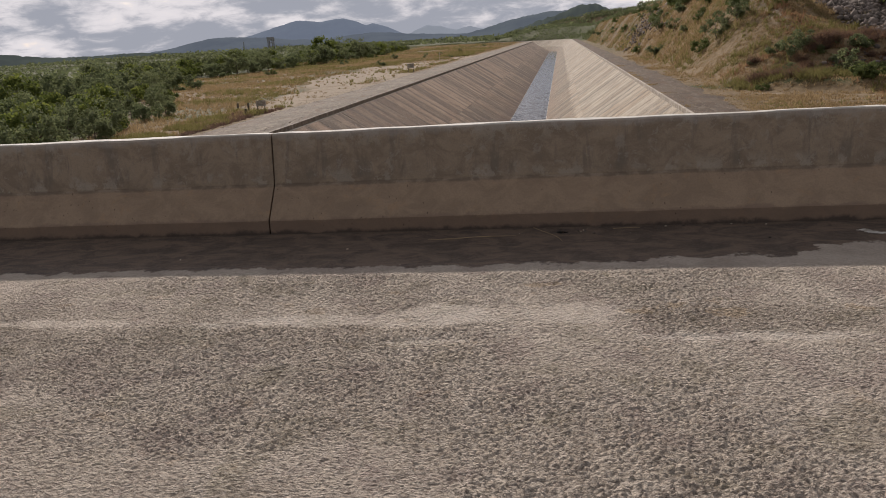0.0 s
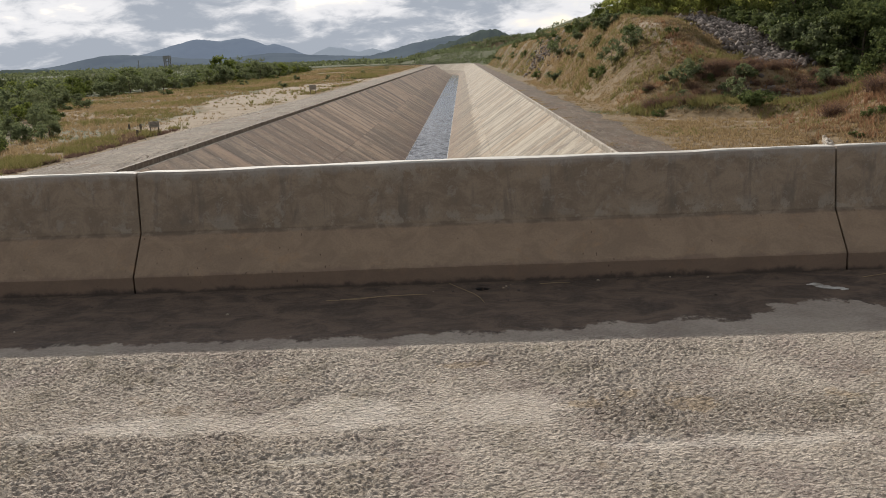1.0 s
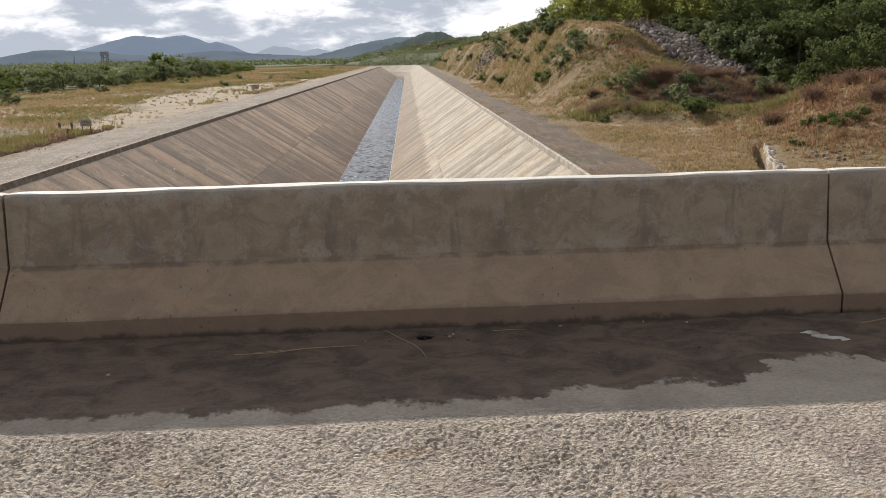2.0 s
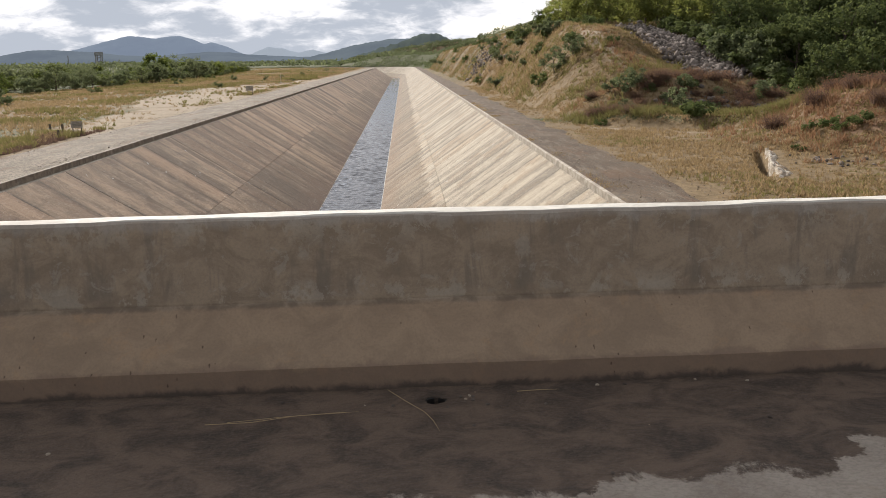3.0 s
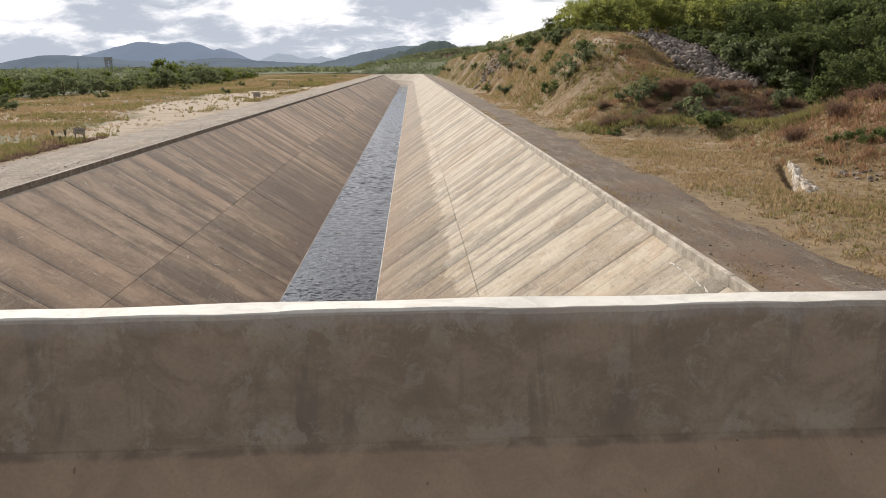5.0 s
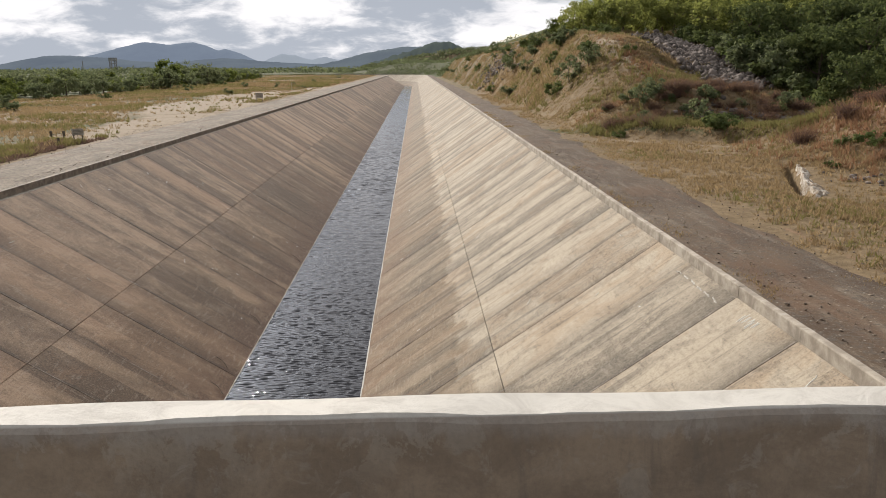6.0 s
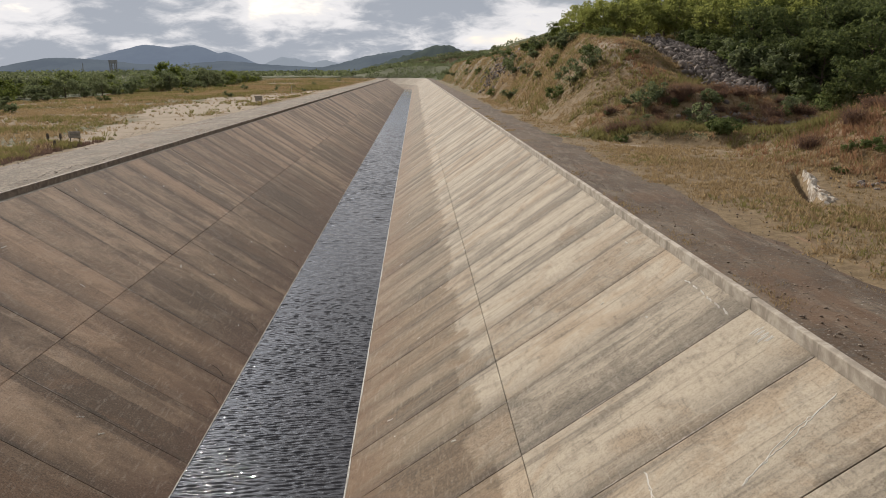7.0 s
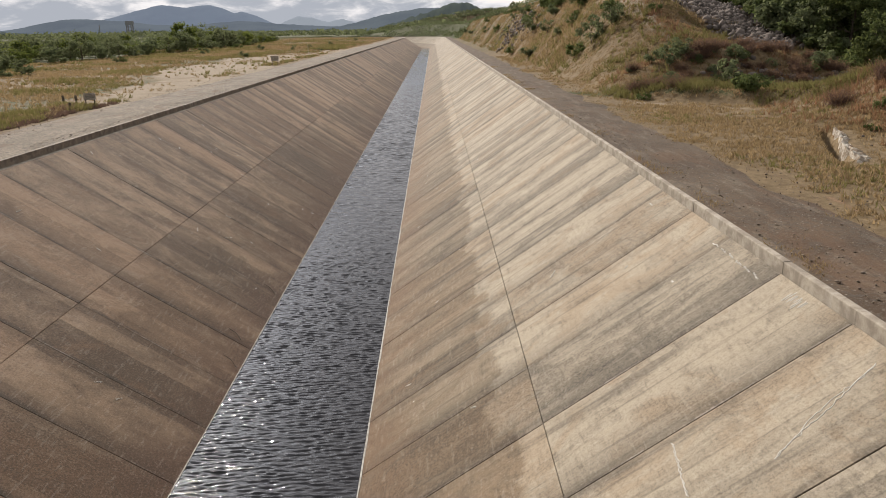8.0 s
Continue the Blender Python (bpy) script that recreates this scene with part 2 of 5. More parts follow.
    tone = g.mix(g.math("MULTIPLY", g.ramp(blotch, 0.50, 0.60), 0.55 if right else 0.62), tone, g.mix(0.45, tone, grime))
    tone = g.mix(g.math("MULTIPLY", g.ramp(blotch, 0.44, 0.33), 0.25 if right else 0.40), tone, g.mix(0.5, tone, (0.42, 0.34, 0.265)))
    # lime bled out of the joints here and there
    at_joint = g.ramp(g.math("ABSOLUTE", g.math("SUBTRACT", g.math("ADD", part_of, g.math("MULTIPLY", g.math("SUBTRACT", speck, 0.5), 0.03)), 0.012)), 0.012, 0.004)
    tone = g.mix(g.math("MULTIPLY", at_joint, g.ramp(cloudy, 0.50, 0.60, 0.0, 0.7)), tone, (0.50, 0.45, 0.38))
    # damp dirt gathered in a ragged line on the upstream lip of each joint
    seam = g.ramp(g.math("ADD", part_of, g.math("MULTIPLY", g.math("SUBTRACT", mottle, 0.5), 0.10)), 0.085, 0.02)
    tone = g.mix(g.math("MULTIPLY", seam, g.ramp(blotch, 0.38, 0.58, 0.10, 0.50 if right else 0.85)), tone, (0.075, 0.058, 0.044))
    # the old water line, ragged from panel to panel
    old = g.math("ADD", z, g.math("MULTIPLY", g.math("SUBTRACT", mottle, 0.5), 0.16))
    tide = g.math("ADD", old, g.math("ADD", g.math("MULTIPLY", g.math("SUBTRACT", thin, 0.5), 0.5), g.math("MULTIPLY", g.math("SUBTRACT", band, 0.5), 0.42)))
    tone = g.mix(g.ramp(tide, -7.66, -7.80, 0.0, 0.92 if right else 0.55), tone, g.mix(1.0, tone, (0.60, 0.55, 0.50) if right else (0.72, 0.70, 0.66), "MULTIPLY"))
    tone = g.mix(g.math("MULTIPLY", g.ramp(old, -8.7, -10.2, 0.0, 0.75), g.ramp(cloudy, 0.36, 0.62, 0.35, 1.0)), tone, (0.205, 0.128, 0.078) if right else (0.120, 0.070, 0.048))
    # comb marks, pits and grit
    tone = g.mix(g.math("MULTIPLY", g.ramp(comb, 0.53, 0.64), g.ramp(blotch, 0.40, 0.60, 0.12, 0.52 if right else 0.32)), tone, g.mix(0.6, tone, (0.08, 0.07, 0.055)))
    tone = g.mix(g.math("MULTIPLY", g.ramp(comb, 0.44, 0.36), 0.28), tone, g.mix(0.5, tone, (0.58, 0.52, 0.43)))
    tone = g.mix(g.math("MULTIPLY", g.ramp(speck, 0.51, 0.58), g.ramp(worn, 0.2, 0.9, 0.40, 0.95)), tone, g.mix(0.62, tone, (0.045, 0.038, 0.03)))
    tone = g.mix(g.math("MULTIPLY", g.ramp(speck, 0.45, 0.36), 0.45 if right else 0.40), tone, g.mix(0.45, tone, (0.62, 0.55, 0.45)))
    tone = g.mix(g.ramp(fine, 0.5, 0.68, 0.0, 0.35), tone, g.mix(0.5, tone, (0.07, 0.06, 0.05)))
    g.put(s.inputs["Base Color"], tone)
    relief = g.math("ADD", g.math("MULTIPLY", comb, 0.5), g.math("ADD", g.math("MULTIPLY", speck, 0.8), g.math("MULTIPLY", mottle, 0.8)))
    g.put(s.inputs["Normal"], g.bump(relief, 0.030, 0.65))
    return m


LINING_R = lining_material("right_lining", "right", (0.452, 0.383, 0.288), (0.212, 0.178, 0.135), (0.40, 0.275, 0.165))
# left base tones also lowered for the weaker sun on that slope
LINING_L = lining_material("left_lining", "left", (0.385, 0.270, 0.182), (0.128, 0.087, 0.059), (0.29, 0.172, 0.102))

JOINT, g, s = material("joint_filler", 0.95, 0.1)
g.put(s.inputs["Base Color"], g.mix(g.ramp(g.noise(g.place(), 1.6, 5.0, 0.7), 0.42, 0.60), (0.045, 0.04, 0.035), (0.20, 0.17, 0.135)))


def concrete_material(name, base, stain, rough=0.85):
    m, g, s = material(name, rough, 0.25)
    p = g.place()
    x, y, z = g.split(p)
    blot = g.noise(p, 2.2, 6.0, 0.62, 0.4)
    runs = g.noise(g.join(g.math("MULTIPLY", x, 3.0), g.math("MULTIPLY", y, 1.0), g.math("MULTIPLY", z, 0.6)), 1.6, 5.0, 0.65, 0.5)
    grain = g.noise(p, 55.0, 4.0, 0.7)
    pits = g.cells(p, 26.0)
    t = g.mix(g.ramp(blot, 0.36, 0.62), base, stain)
    t = g.mix(g.ramp(runs, 0.55, 0.72, 0.0, 0.5), t, g.mix(0.5, base, (0.55, 0.52, 0.47)))
    t = g.mix(g.ramp(grain, 0.3, 0.8, 0.0, 0.25), t, (0.10, 0.09, 0.08))
    g.put(s.inputs["Base Color"], t)
    g.put(s.inputs["Normal"], g.bump(g.math("ADD", g.math("MULTIPLY", grain, 0.4), g.math("MULTIPLY", blot, 0.8)), 0.012, 0.45))
    return m


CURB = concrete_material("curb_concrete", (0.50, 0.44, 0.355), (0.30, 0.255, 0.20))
# left curb's copy, darkened because its inner face turns from the sun
SHADED_CURB = concrete_material("shaded_curb_concrete", (0.29, 0.235, 0.18), (0.17, 0.132, 0.10))

# the parapet: upper face greyer, lower slope browner, foot damp and dirty
PARAPET, g, s = material("parapet_concrete", 0.82, 0.28)
p = g.bridge_place()
px, py, pz = g.split(p)
up = g.math("SUBTRACT", pz, g.math("MULTIPLY", px, GRADE))
blot = g.noise(g.scaled(p, 1.0, 1.0, 1.3), 4.2, 7.0, 0.66, 0.6)
drips = g.noise(g.join(g.math("MULTIPLY", px, 5.5), 0.0, g.math("MULTIPLY", pz, 1.1)), 1.0, 5.0, 0.65, 0.4)
patchy = g.noise(p, 7.5, 6.0, 0.72, 0.9)
grain = g.noise(p, 70.0, 4.0, 0.7)
tone = g.mix(g.ramp(blot, 0.38, 0.62), (0.352, 0.276, 0.200), (0.250, 0.195, 0.142))
lower = g.mix(g.ramp(blot, 0.35, 0.66), (0.345, 0.250, 0.168), (0.268, 0.194, 0.132))
rusty = g.noise(p, 5.5, 5.0, 0.7, 0.4)
lower = g.mix(g.ramp(rusty, 0.56, 0.68, 0.0, 0.5), lower, (0.36, 0.235, 0.14))
tone = g.mix(g.ramp(g.math("ADD", up, g.math("MULTIPLY", g.math("SUBTRACT", drips, 0.5), 0.05)), 0.385, 0.405), lower, tone)
seam = g.ramp(g.math("ABSOLUTE", g.math("SUBTRACT", g.math("ADD", up, g.math("MULTIPLY", g.math("SUBTRACT", patchy, 0.5), 0.03)), 0.402)), 0.022, 0.004)
tone = g.mix(g.math("MULTIPLY", seam, g.ramp(blot, 0.40, 0.58, 0.25, 0.75)), tone, (0.150, 0.110, 0.080))
tone = g.mix(g.math("MULTIPLY", g.ramp(drips, 0.52, 0.66, 0.0, 0.62), g.ramp(up, 0.40, 0.50)), tone, (0.17, 0.145, 0.12))
tone = g.mix(g.math("MULTIPLY", g.ramp(patchy, 0.55, 0.63, 0.0, 0.5), g.ramp(up, 0.42, 0.46)), tone, (0.37, 0.33, 0.275))
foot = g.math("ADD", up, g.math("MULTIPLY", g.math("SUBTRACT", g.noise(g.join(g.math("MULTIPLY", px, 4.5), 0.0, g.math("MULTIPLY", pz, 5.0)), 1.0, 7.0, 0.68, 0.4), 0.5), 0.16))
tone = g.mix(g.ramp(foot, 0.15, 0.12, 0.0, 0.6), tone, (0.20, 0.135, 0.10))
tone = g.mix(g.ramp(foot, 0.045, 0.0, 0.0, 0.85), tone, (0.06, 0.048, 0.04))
runs = g.noise(g.join(g.math("MULTIPLY", px, 16.0), 0.0, g.math("MULTIPLY", pz, 0.9)), 1.0, 4.0, 0.6, 0.3)
pale_run = g.math("MULTIPLY", g.ramp(runs, 0.60, 0.70, 0.0, 0.55), g.math("MULTIPLY", g.ramp(up, 0.50, 0.86), g.ramp(g.noise(g.scaled(p, 1.0, 0.0, 0.0), 1.1, 2.0), 0.50, 0.60)))
tone = g.mix(pale_run, tone, (0.42, 0.385, 0.33))
rub = g.noise(g.scaled(p, 1.0, 1.0, 0.8), 5.0, 7.0, 0.74, 0.25)
rub_band = g.math("MAXIMUM", g.ramp(up, 0.66, 0.85), g.math("MULTIPLY", g.ramp(up, 0.40, 0.43), g.ramp(up, 0.58, 0.44)))
tone = g.mix(g.math("MULTIPLY", g.ramp(rub, 0.525, 0.56, 0.0, 0.55), rub_band), tone, (0.41, 0.365, 0.30))
spots = g.cells(g.join(px, 0.0, g.math("ADD", g.math("MULTIPLY", pz, 0.8), g.math("MULTIPLY", patchy, 0.06))), 19.0)
tone = g.mix(g.math("MULTIPLY", g.ramp(spots, 0.115, 0.06), g.math("MULTIPLY", g.ramp(g.noise(p, 1.7, 2.0), 0.47, 0.55), g.ramp(up, 0.42, 0.38, 0.25, 0.9))), tone, (0.105, 0.068, 0.045))
# paler rim painted in for sky light caught below the top edge
tone = g.mix(g.math("MULTIPLY", g.ramp(g.math("ADD", up, g.math("MULTIPLY", g.math("SUBTRACT", drips, 0.5), 0.16)), 0.80, 0.845), 0.45), tone, (0.40, 0.37, 0.335))
tone = g.mix(g.ramp(grain, 0.35, 0.8, 0.0, 0.25), tone, (0.12, 0.10, 0.085))
# the top painted paler still, as if in full sun
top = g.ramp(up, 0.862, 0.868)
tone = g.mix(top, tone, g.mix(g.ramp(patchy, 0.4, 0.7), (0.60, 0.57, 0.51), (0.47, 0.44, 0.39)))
g.put(s.inputs["Base Color"], tone)
g.put(s.inputs["Normal"], g.bump(g.math("ADD", g.math("MULTIPLY", grain, 0.35), g.math("MULTIPLY", patchy, 0.5)), 0.010, 0.5))

# the deck: coarse pale stone set in worn concrete, smears of mortar, dirt along the parapet
SMEARS = [(0.13, -2.17, 0.33, 0.19), (-1.15, -2.27, 0.85, 0.11), (-0.60, -2.13, 0.30, 0.13), (-0.65, -2.61, 0.31, 0.045), (-2.08, -2.37, 0.20, 0.06), (1.10, -2.55, 0.62, 0.055), (-3.1, -2.30, 0.6, 0.08), (2.3, -2.5, 0.5, 0.05)]
ROUGH = (1.15, -2.27, 0.62, 0.24)
TAN = [(0.75, -2.05, 0.10, 0.05), (0.56, -2.16, 0.12, 0.06), (1.02, -2.18, 0.09, 0.08), (1.75, -2.12, 0.12, 0.05), (-0.05, -1.62, 0.12, 0.04)]
DECK, g, s = material("deck_concrete", 0.92, 0.18)
p = g.bridge_place()
px, py, pz = g.split(p)
long_p = g.scaled(p, 0.62, 1.0, 1.0)
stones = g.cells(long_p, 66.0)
grit = g.cells(long_p, 135.0)
lumps = g.noise(long_p, 62.0, 5.0, 0.75)
blot = g.noise(p, 1.1, 6.0, 0.68, 0.6)
bands = g.noise(g.scaled(p, 2.6, 0.5, 1.0), 1.0, 4.0, 0.6, 0.4)
tone = g.mix(g.ramp(blot, 0.38, 0.62), (0.71, 0.612, 0.510), (0.61, 0.520, 0.425))
hues = g.noise(p, 2.1, 4.0, 0.6, 0.5)
tone = g.mix(g.ramp(hues, 0.52, 0.66, 0.0, 0.55), tone, (0.42, 0.33, 0.29))
tone = g.mix(g.ramp(hues, 0.46, 0.34, 0.0, 0.55), tone, (0.40, 0.345, 0.245))
tone = g.mix(g.ramp(bands, 0.42, 0.62, 0.0, 0.22), tone, (0.33, 0.265, 0.215))
# gaps painted darker and lump tops paler, as low sun would shade the stones
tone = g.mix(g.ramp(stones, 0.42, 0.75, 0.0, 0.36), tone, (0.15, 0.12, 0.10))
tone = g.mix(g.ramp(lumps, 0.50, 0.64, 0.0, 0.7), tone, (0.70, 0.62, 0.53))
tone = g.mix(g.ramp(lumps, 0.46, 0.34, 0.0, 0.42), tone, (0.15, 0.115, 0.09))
ochre = g.noise(p, 3.2, 5.0, 0.65)
tone = g.mix(g.ramp(ochre, 0.60, 0.70, 0.0, 0.45), tone, (0.45, 0.33, 0.22))
ragx = g.math("ADD", px, g.math("MULTIPLY", g.math("SUBTRACT", g.noise(p, 5.0, 6.0, 0.75), 0.5), 0.75))
ragy = g.math("ADD", py, g.math("MULTIPLY", g.math("SUBTRACT", g.noise(g.scaled(p, 1.0, 1.0, 1.0), 7.0, 6.0, 0.75), 0.5), 0.30))


def spot(cx, cy, rx, ry):
    dx = g.math("MULTIPLY", g.math("SUBTRACT", ragx, cx), 1 / rx)
    dy = g.math("MULTIPLY", g.math("SUBTRACT", ragy, cy), 1 / ry)
    return g.ramp(g.math("ADD", g.math("MULTIPLY", dx, dx), g.math("MULTIPLY", dy, dy)), 1.3, 0.6)


smear = 0.0
for cx, cy, rx, ry in SMEARS:
    smear = g.math("MAXIMUM", smear, spot(cx, cy, rx, ry))
tone = g.mix(g.math("MULTIPLY", smear, g.math("MULTIPLY", g.ramp(blot, 0.40, 0.60, 0.50, 0.22), g.ramp(g.noise(p, 9.0, 5.0, 0.75), 0.38, 0.56, 0.25, 1.0))), tone, g.mix(g.ramp(lumps, 0.4, 0.65), (0.58, 0.535, 0.475), (0.48, 0.43, 0.375)))
tone = g.mix(g.math("MULTIPLY", spot(*ROUGH), g.ramp(lumps, 0.60, 0.42, 0.0, 0.42)), tone, (0.19, 0.15, 0.115))
for one in TAN:
    tone = g.mix(g.math("MULTIPLY", spot(*one), 0.65), tone, (0.52, 0.40, 0.275))
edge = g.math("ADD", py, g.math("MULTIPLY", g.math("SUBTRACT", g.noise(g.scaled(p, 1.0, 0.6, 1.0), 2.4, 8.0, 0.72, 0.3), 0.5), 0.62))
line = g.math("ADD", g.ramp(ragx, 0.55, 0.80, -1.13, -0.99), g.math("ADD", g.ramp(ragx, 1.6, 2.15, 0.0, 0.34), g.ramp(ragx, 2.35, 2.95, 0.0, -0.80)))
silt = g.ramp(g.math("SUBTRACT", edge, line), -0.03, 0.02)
# parapet's shadow painted in as a greyer band, its relief flattened too
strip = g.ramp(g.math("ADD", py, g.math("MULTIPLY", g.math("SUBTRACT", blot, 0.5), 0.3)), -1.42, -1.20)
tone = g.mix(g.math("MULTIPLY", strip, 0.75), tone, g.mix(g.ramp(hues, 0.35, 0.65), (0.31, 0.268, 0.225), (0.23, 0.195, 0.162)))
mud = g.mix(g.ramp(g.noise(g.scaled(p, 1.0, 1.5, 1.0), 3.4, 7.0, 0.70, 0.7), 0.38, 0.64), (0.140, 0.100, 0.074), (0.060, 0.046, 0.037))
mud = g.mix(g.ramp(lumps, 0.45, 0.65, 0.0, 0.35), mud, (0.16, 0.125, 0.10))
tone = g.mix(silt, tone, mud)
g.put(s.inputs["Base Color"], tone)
g.put(s.inputs["Roughness"], g.ramp(silt, 0.0, 1.0, 0.93, 0.74))
rough_h = g.math("ADD", g.math("MULTIPLY", stones, -0.8), g.math("ADD", g.math("MULTIPLY", lumps, 1.2), g.math("MULTIPLY", grit, -0.35)))
flatten = g.math("SUBTRACT", 1.0, g.math("MAXIMUM", g.math("MULTIPLY", smear, 0.4), g.math("MAXIMUM", g.math("MULTIPLY", strip, 0.75), g.math("MULTIPLY", silt, 0.85))))
g.put(s.inputs["Normal"], g.bump(g.math("MULTIPLY", rough_h, flatten), 0.030, 1.0))

# ground: straw-covered soil, green growth, pale bare earth and red soil, by what grows where
GROUND, g, s = material("ground_soil", 0.95, 0.1)
p = g.place()
cover = g.node("ShaderNodeAttribute")
cover.attribute_name = "cover"
cs = g.node("ShaderNodeSeparateColor")
g.put(cs.inputs[0], cover.outputs["Color"])
n1, n2, n3 = g.noise(p, 0.35, 6.0, 0.65, 0.3), g.noise(p, 2.4, 5.0, 0.65), g.noise(p, 14.0, 4.0, 0.7)
ragged = g.math("ADD", g.math("MULTIPLY", g.math("SUBTRACT", n1, 0.5), 0.9), g.math("MULTIPLY", g.math("SUBTRACT", n2, 0.5), 0.6))
tone = g.mix(g.ramp(n2, 0.35, 0.65), (0.26, 0.188, 0.108), (0.165, 0.117, 0.066))
tone = g.mix(g.ramp(g.math("ADD", cs.outputs[1], ragged), 0.35, 0.62), tone, g.mix(g.ramp(n2, 0.4, 0.65), (0.085, 0.095, 0.035), (0.045, 0.058, 0.022)))
tone = g.mix(g.ramp(g.math("ADD", cs.outputs[0], ragged), 0.45, 0.64), tone, g.mix(g.ramp(n2, 0.35, 0.7), (0.345, 0.278, 0.200), (0.270, 0.212, 0.148)))
tone = g.mix(g.ramp(g.math("ADD", cs.outputs[2], ragged), 0.40, 0.65), tone, g.mix(g.ramp(n2, 0.35, 0.7), (0.23, 0.135, 0.085), (0.31, 0.20, 0.125)))
tone = g.mix(g.ramp(n3, 0.35, 0.75, 0.0, 0.4), tone, (0.11, 0.085, 0.05))
g.put(s.inputs["Base Color"], tone)
g.put(s.inputs["Normal"], g.bump(g.math("ADD", n2, g.math("MULTIPLY", n3, 0.4)), 0.12, 0.6))


def road_material(name, a, b, c, pebble):
    m, g, s = material(name, 0.95, 0.12)
    p = g.place()
    n1, n2, n3 = g.noise(p, 0.3, 6.0, 0.65, 0.4), g.noise(g.scaled(p, 2.2, 0.35, 1.0), 1.0, 5.0, 0.65, 0.3), g.noise(p, 7.0, 5.0, 0.75)
    t = g.mix(g.ramp(n1, 0.38, 0.62), a, b)
    t = g.mix(g.ramp(n2, 0.50, 0.66, 0.0, 0.75), t, c)
    t = g.mix(g.ramp(n3, 0.45, 0.60, 0.0, pebble), t, (0.11, 0.092, 0.074))
    t = g.mix(g.ramp(g.cells(p, 5.0), 0.16, 0.08, 0.0, 0.5), t, (0.44, 0.40, 0.34))
    t = g.mix(g.ramp(g.noise(p, 22.0, 4.0, 0.7), 0.54, 0.68, 0.0, 0.55), t, g.mix(0.5, t, (0.42, 0.37, 0.31)))
    t = g.mix(g.ramp(g.noise(g.scaled(p, 0.9, 0.22, 1.0), 1.0, 5.0, 0.65, 0.6), 0.52, 0.66, 0.0, 0.45), t, (0.165, 0.098, 0.060))
    g.put(s.inputs["Base Color"], t)
    g.put(s.inputs["Normal"], g.bump(g.math("ADD", n3, g.math("MULTIPLY", n2, 0.6)), 0.06, 0.7))
    return m


GRAVEL = road_material("pale_gravel", (0.285, 0.238, 0.185), (0.21, 0.176, 0.136), (0.35, 0.298, 0.235), 0.85)
TRACK = road_material("brown_track", (0.140, 0.100, 0.068), (0.092, 0.063, 0.043), (0.215, 0.172, 0.128), 0.8)

WATER, g, s = material("canal_water", 0.05, 0.5)
p = g.place()
s.inputs["Base Color"].default_value = (0.026, 0.025, 0.028, 1)
s.inputs["IOR"].default_value = 1.333
ripple = g.noise(g.scaled(p, 0.50, 2.0, 1.0), 6.5, 3.0, 0.62, 0.35)
chop = g.noise(g.scaled(p, 0.55, 1.8, 1.0), 17.0, 2.0, 0.6, 0.3)
swell = g.noise(g.scaled(p, 0.5, 1.2, 1.0), 0.8, 3.0, 0.5)
rel = g.math("MULTIPLY", g.math("ADD", ripple, g.math("ADD", g.math("MULTIPLY", chop, 0.33), g.math("MULTIPLY", swell, 0.5))), g.ramp(g.split(p)[1], 35, 110, 0.85, 0.12))
water_y = g.split(p)[1]
far_chop = g.noise(g.scaled(p, 0.45, 1.5, 1.0), 1.0, 4.0, 0.65, 0.6)
rel = g.math("ADD", rel, g.math("MULTIPLY", far_chop, g.ramp(water_y, 45, 130, 0.0, 2.4)))
g.put(s.inputs["Normal"], g.bump(rel, 0.016, 1.0))
g.put(s.inputs["Roughness"], g.ramp(water_y, 45, 150, 0.03, 0.10))


def leaf_material(name, a, b, c, through_tint=(1.0, 1.0, 1.0), thin_part=0.42):
    m, g, s = material(name, 0.85, 0.08)
    r = g.island()
    t = g.mix(r, a, b)
    t = g.mix(g.math("MULTIPLY", g.chance(), 0.55), t, c)
    g.put(s.inputs["Base Color"], t)
    thin = g.node("ShaderNodeBsdfTranslucent")
    g.put(thin.inputs[0], g.mix(1.0, t, through_tint, "MULTIPLY"))
    mixed = g.node("ShaderNodeMixShader")
    mixed.inputs[0].default_value = thin_part
    g.put(mixed.inputs[1], s.outputs[0])
    g.put(mixed.inputs[2], thin.outputs[0])
    g.put(g.tree.nodes["Material Output"].inputs[0], mixed.outputs[0])
    return m


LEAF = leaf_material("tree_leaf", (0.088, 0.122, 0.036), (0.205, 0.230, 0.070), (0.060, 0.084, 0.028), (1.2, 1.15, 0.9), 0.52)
# sun and shade put into the leaf colour: wood darkened, crest brightened
LEAF_SHADED = leaf_material("shaded_wood_leaf", (0.068, 0.092, 0.036), (0.152, 0.174, 0.066), (0.050, 0.066, 0.028), (1.15, 1.12, 1.0), 0.44)
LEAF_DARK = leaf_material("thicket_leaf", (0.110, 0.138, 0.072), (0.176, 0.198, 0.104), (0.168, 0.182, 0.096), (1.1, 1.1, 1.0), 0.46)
LEAF_SUNLIT = leaf_material("sunlit_crest_leaf", (0.150, 0.185, 0.060), (0.245, 0.265, 0.095), (0.140, 0.160, 0.060), (1.35, 1.25, 0.95), 0.62)
LEAF_SHRUB = leaf_material("shrub_leaf", (0.092, 0.125, 0.042), (0.155, 0.178, 0.064), (0.100, 0.118, 0.046))
STRAW = leaf_material("dry_grass", (0.39, 0.285, 0.156), (0.215, 0.150, 0.080), (0.31, 0.225, 0.120), thin_part=0.52)
RUST = leaf_material("rusty_grass", (0.33, 0.185, 0.105), (0.22, 0.125, 0.075), (0.30, 0.19, 0.10))
GREENGRASS = leaf_material("green_grass", (0.165, 0.160, 0.055), (0.26, 0.220, 0.090), (0.20, 0.18, 0.068))
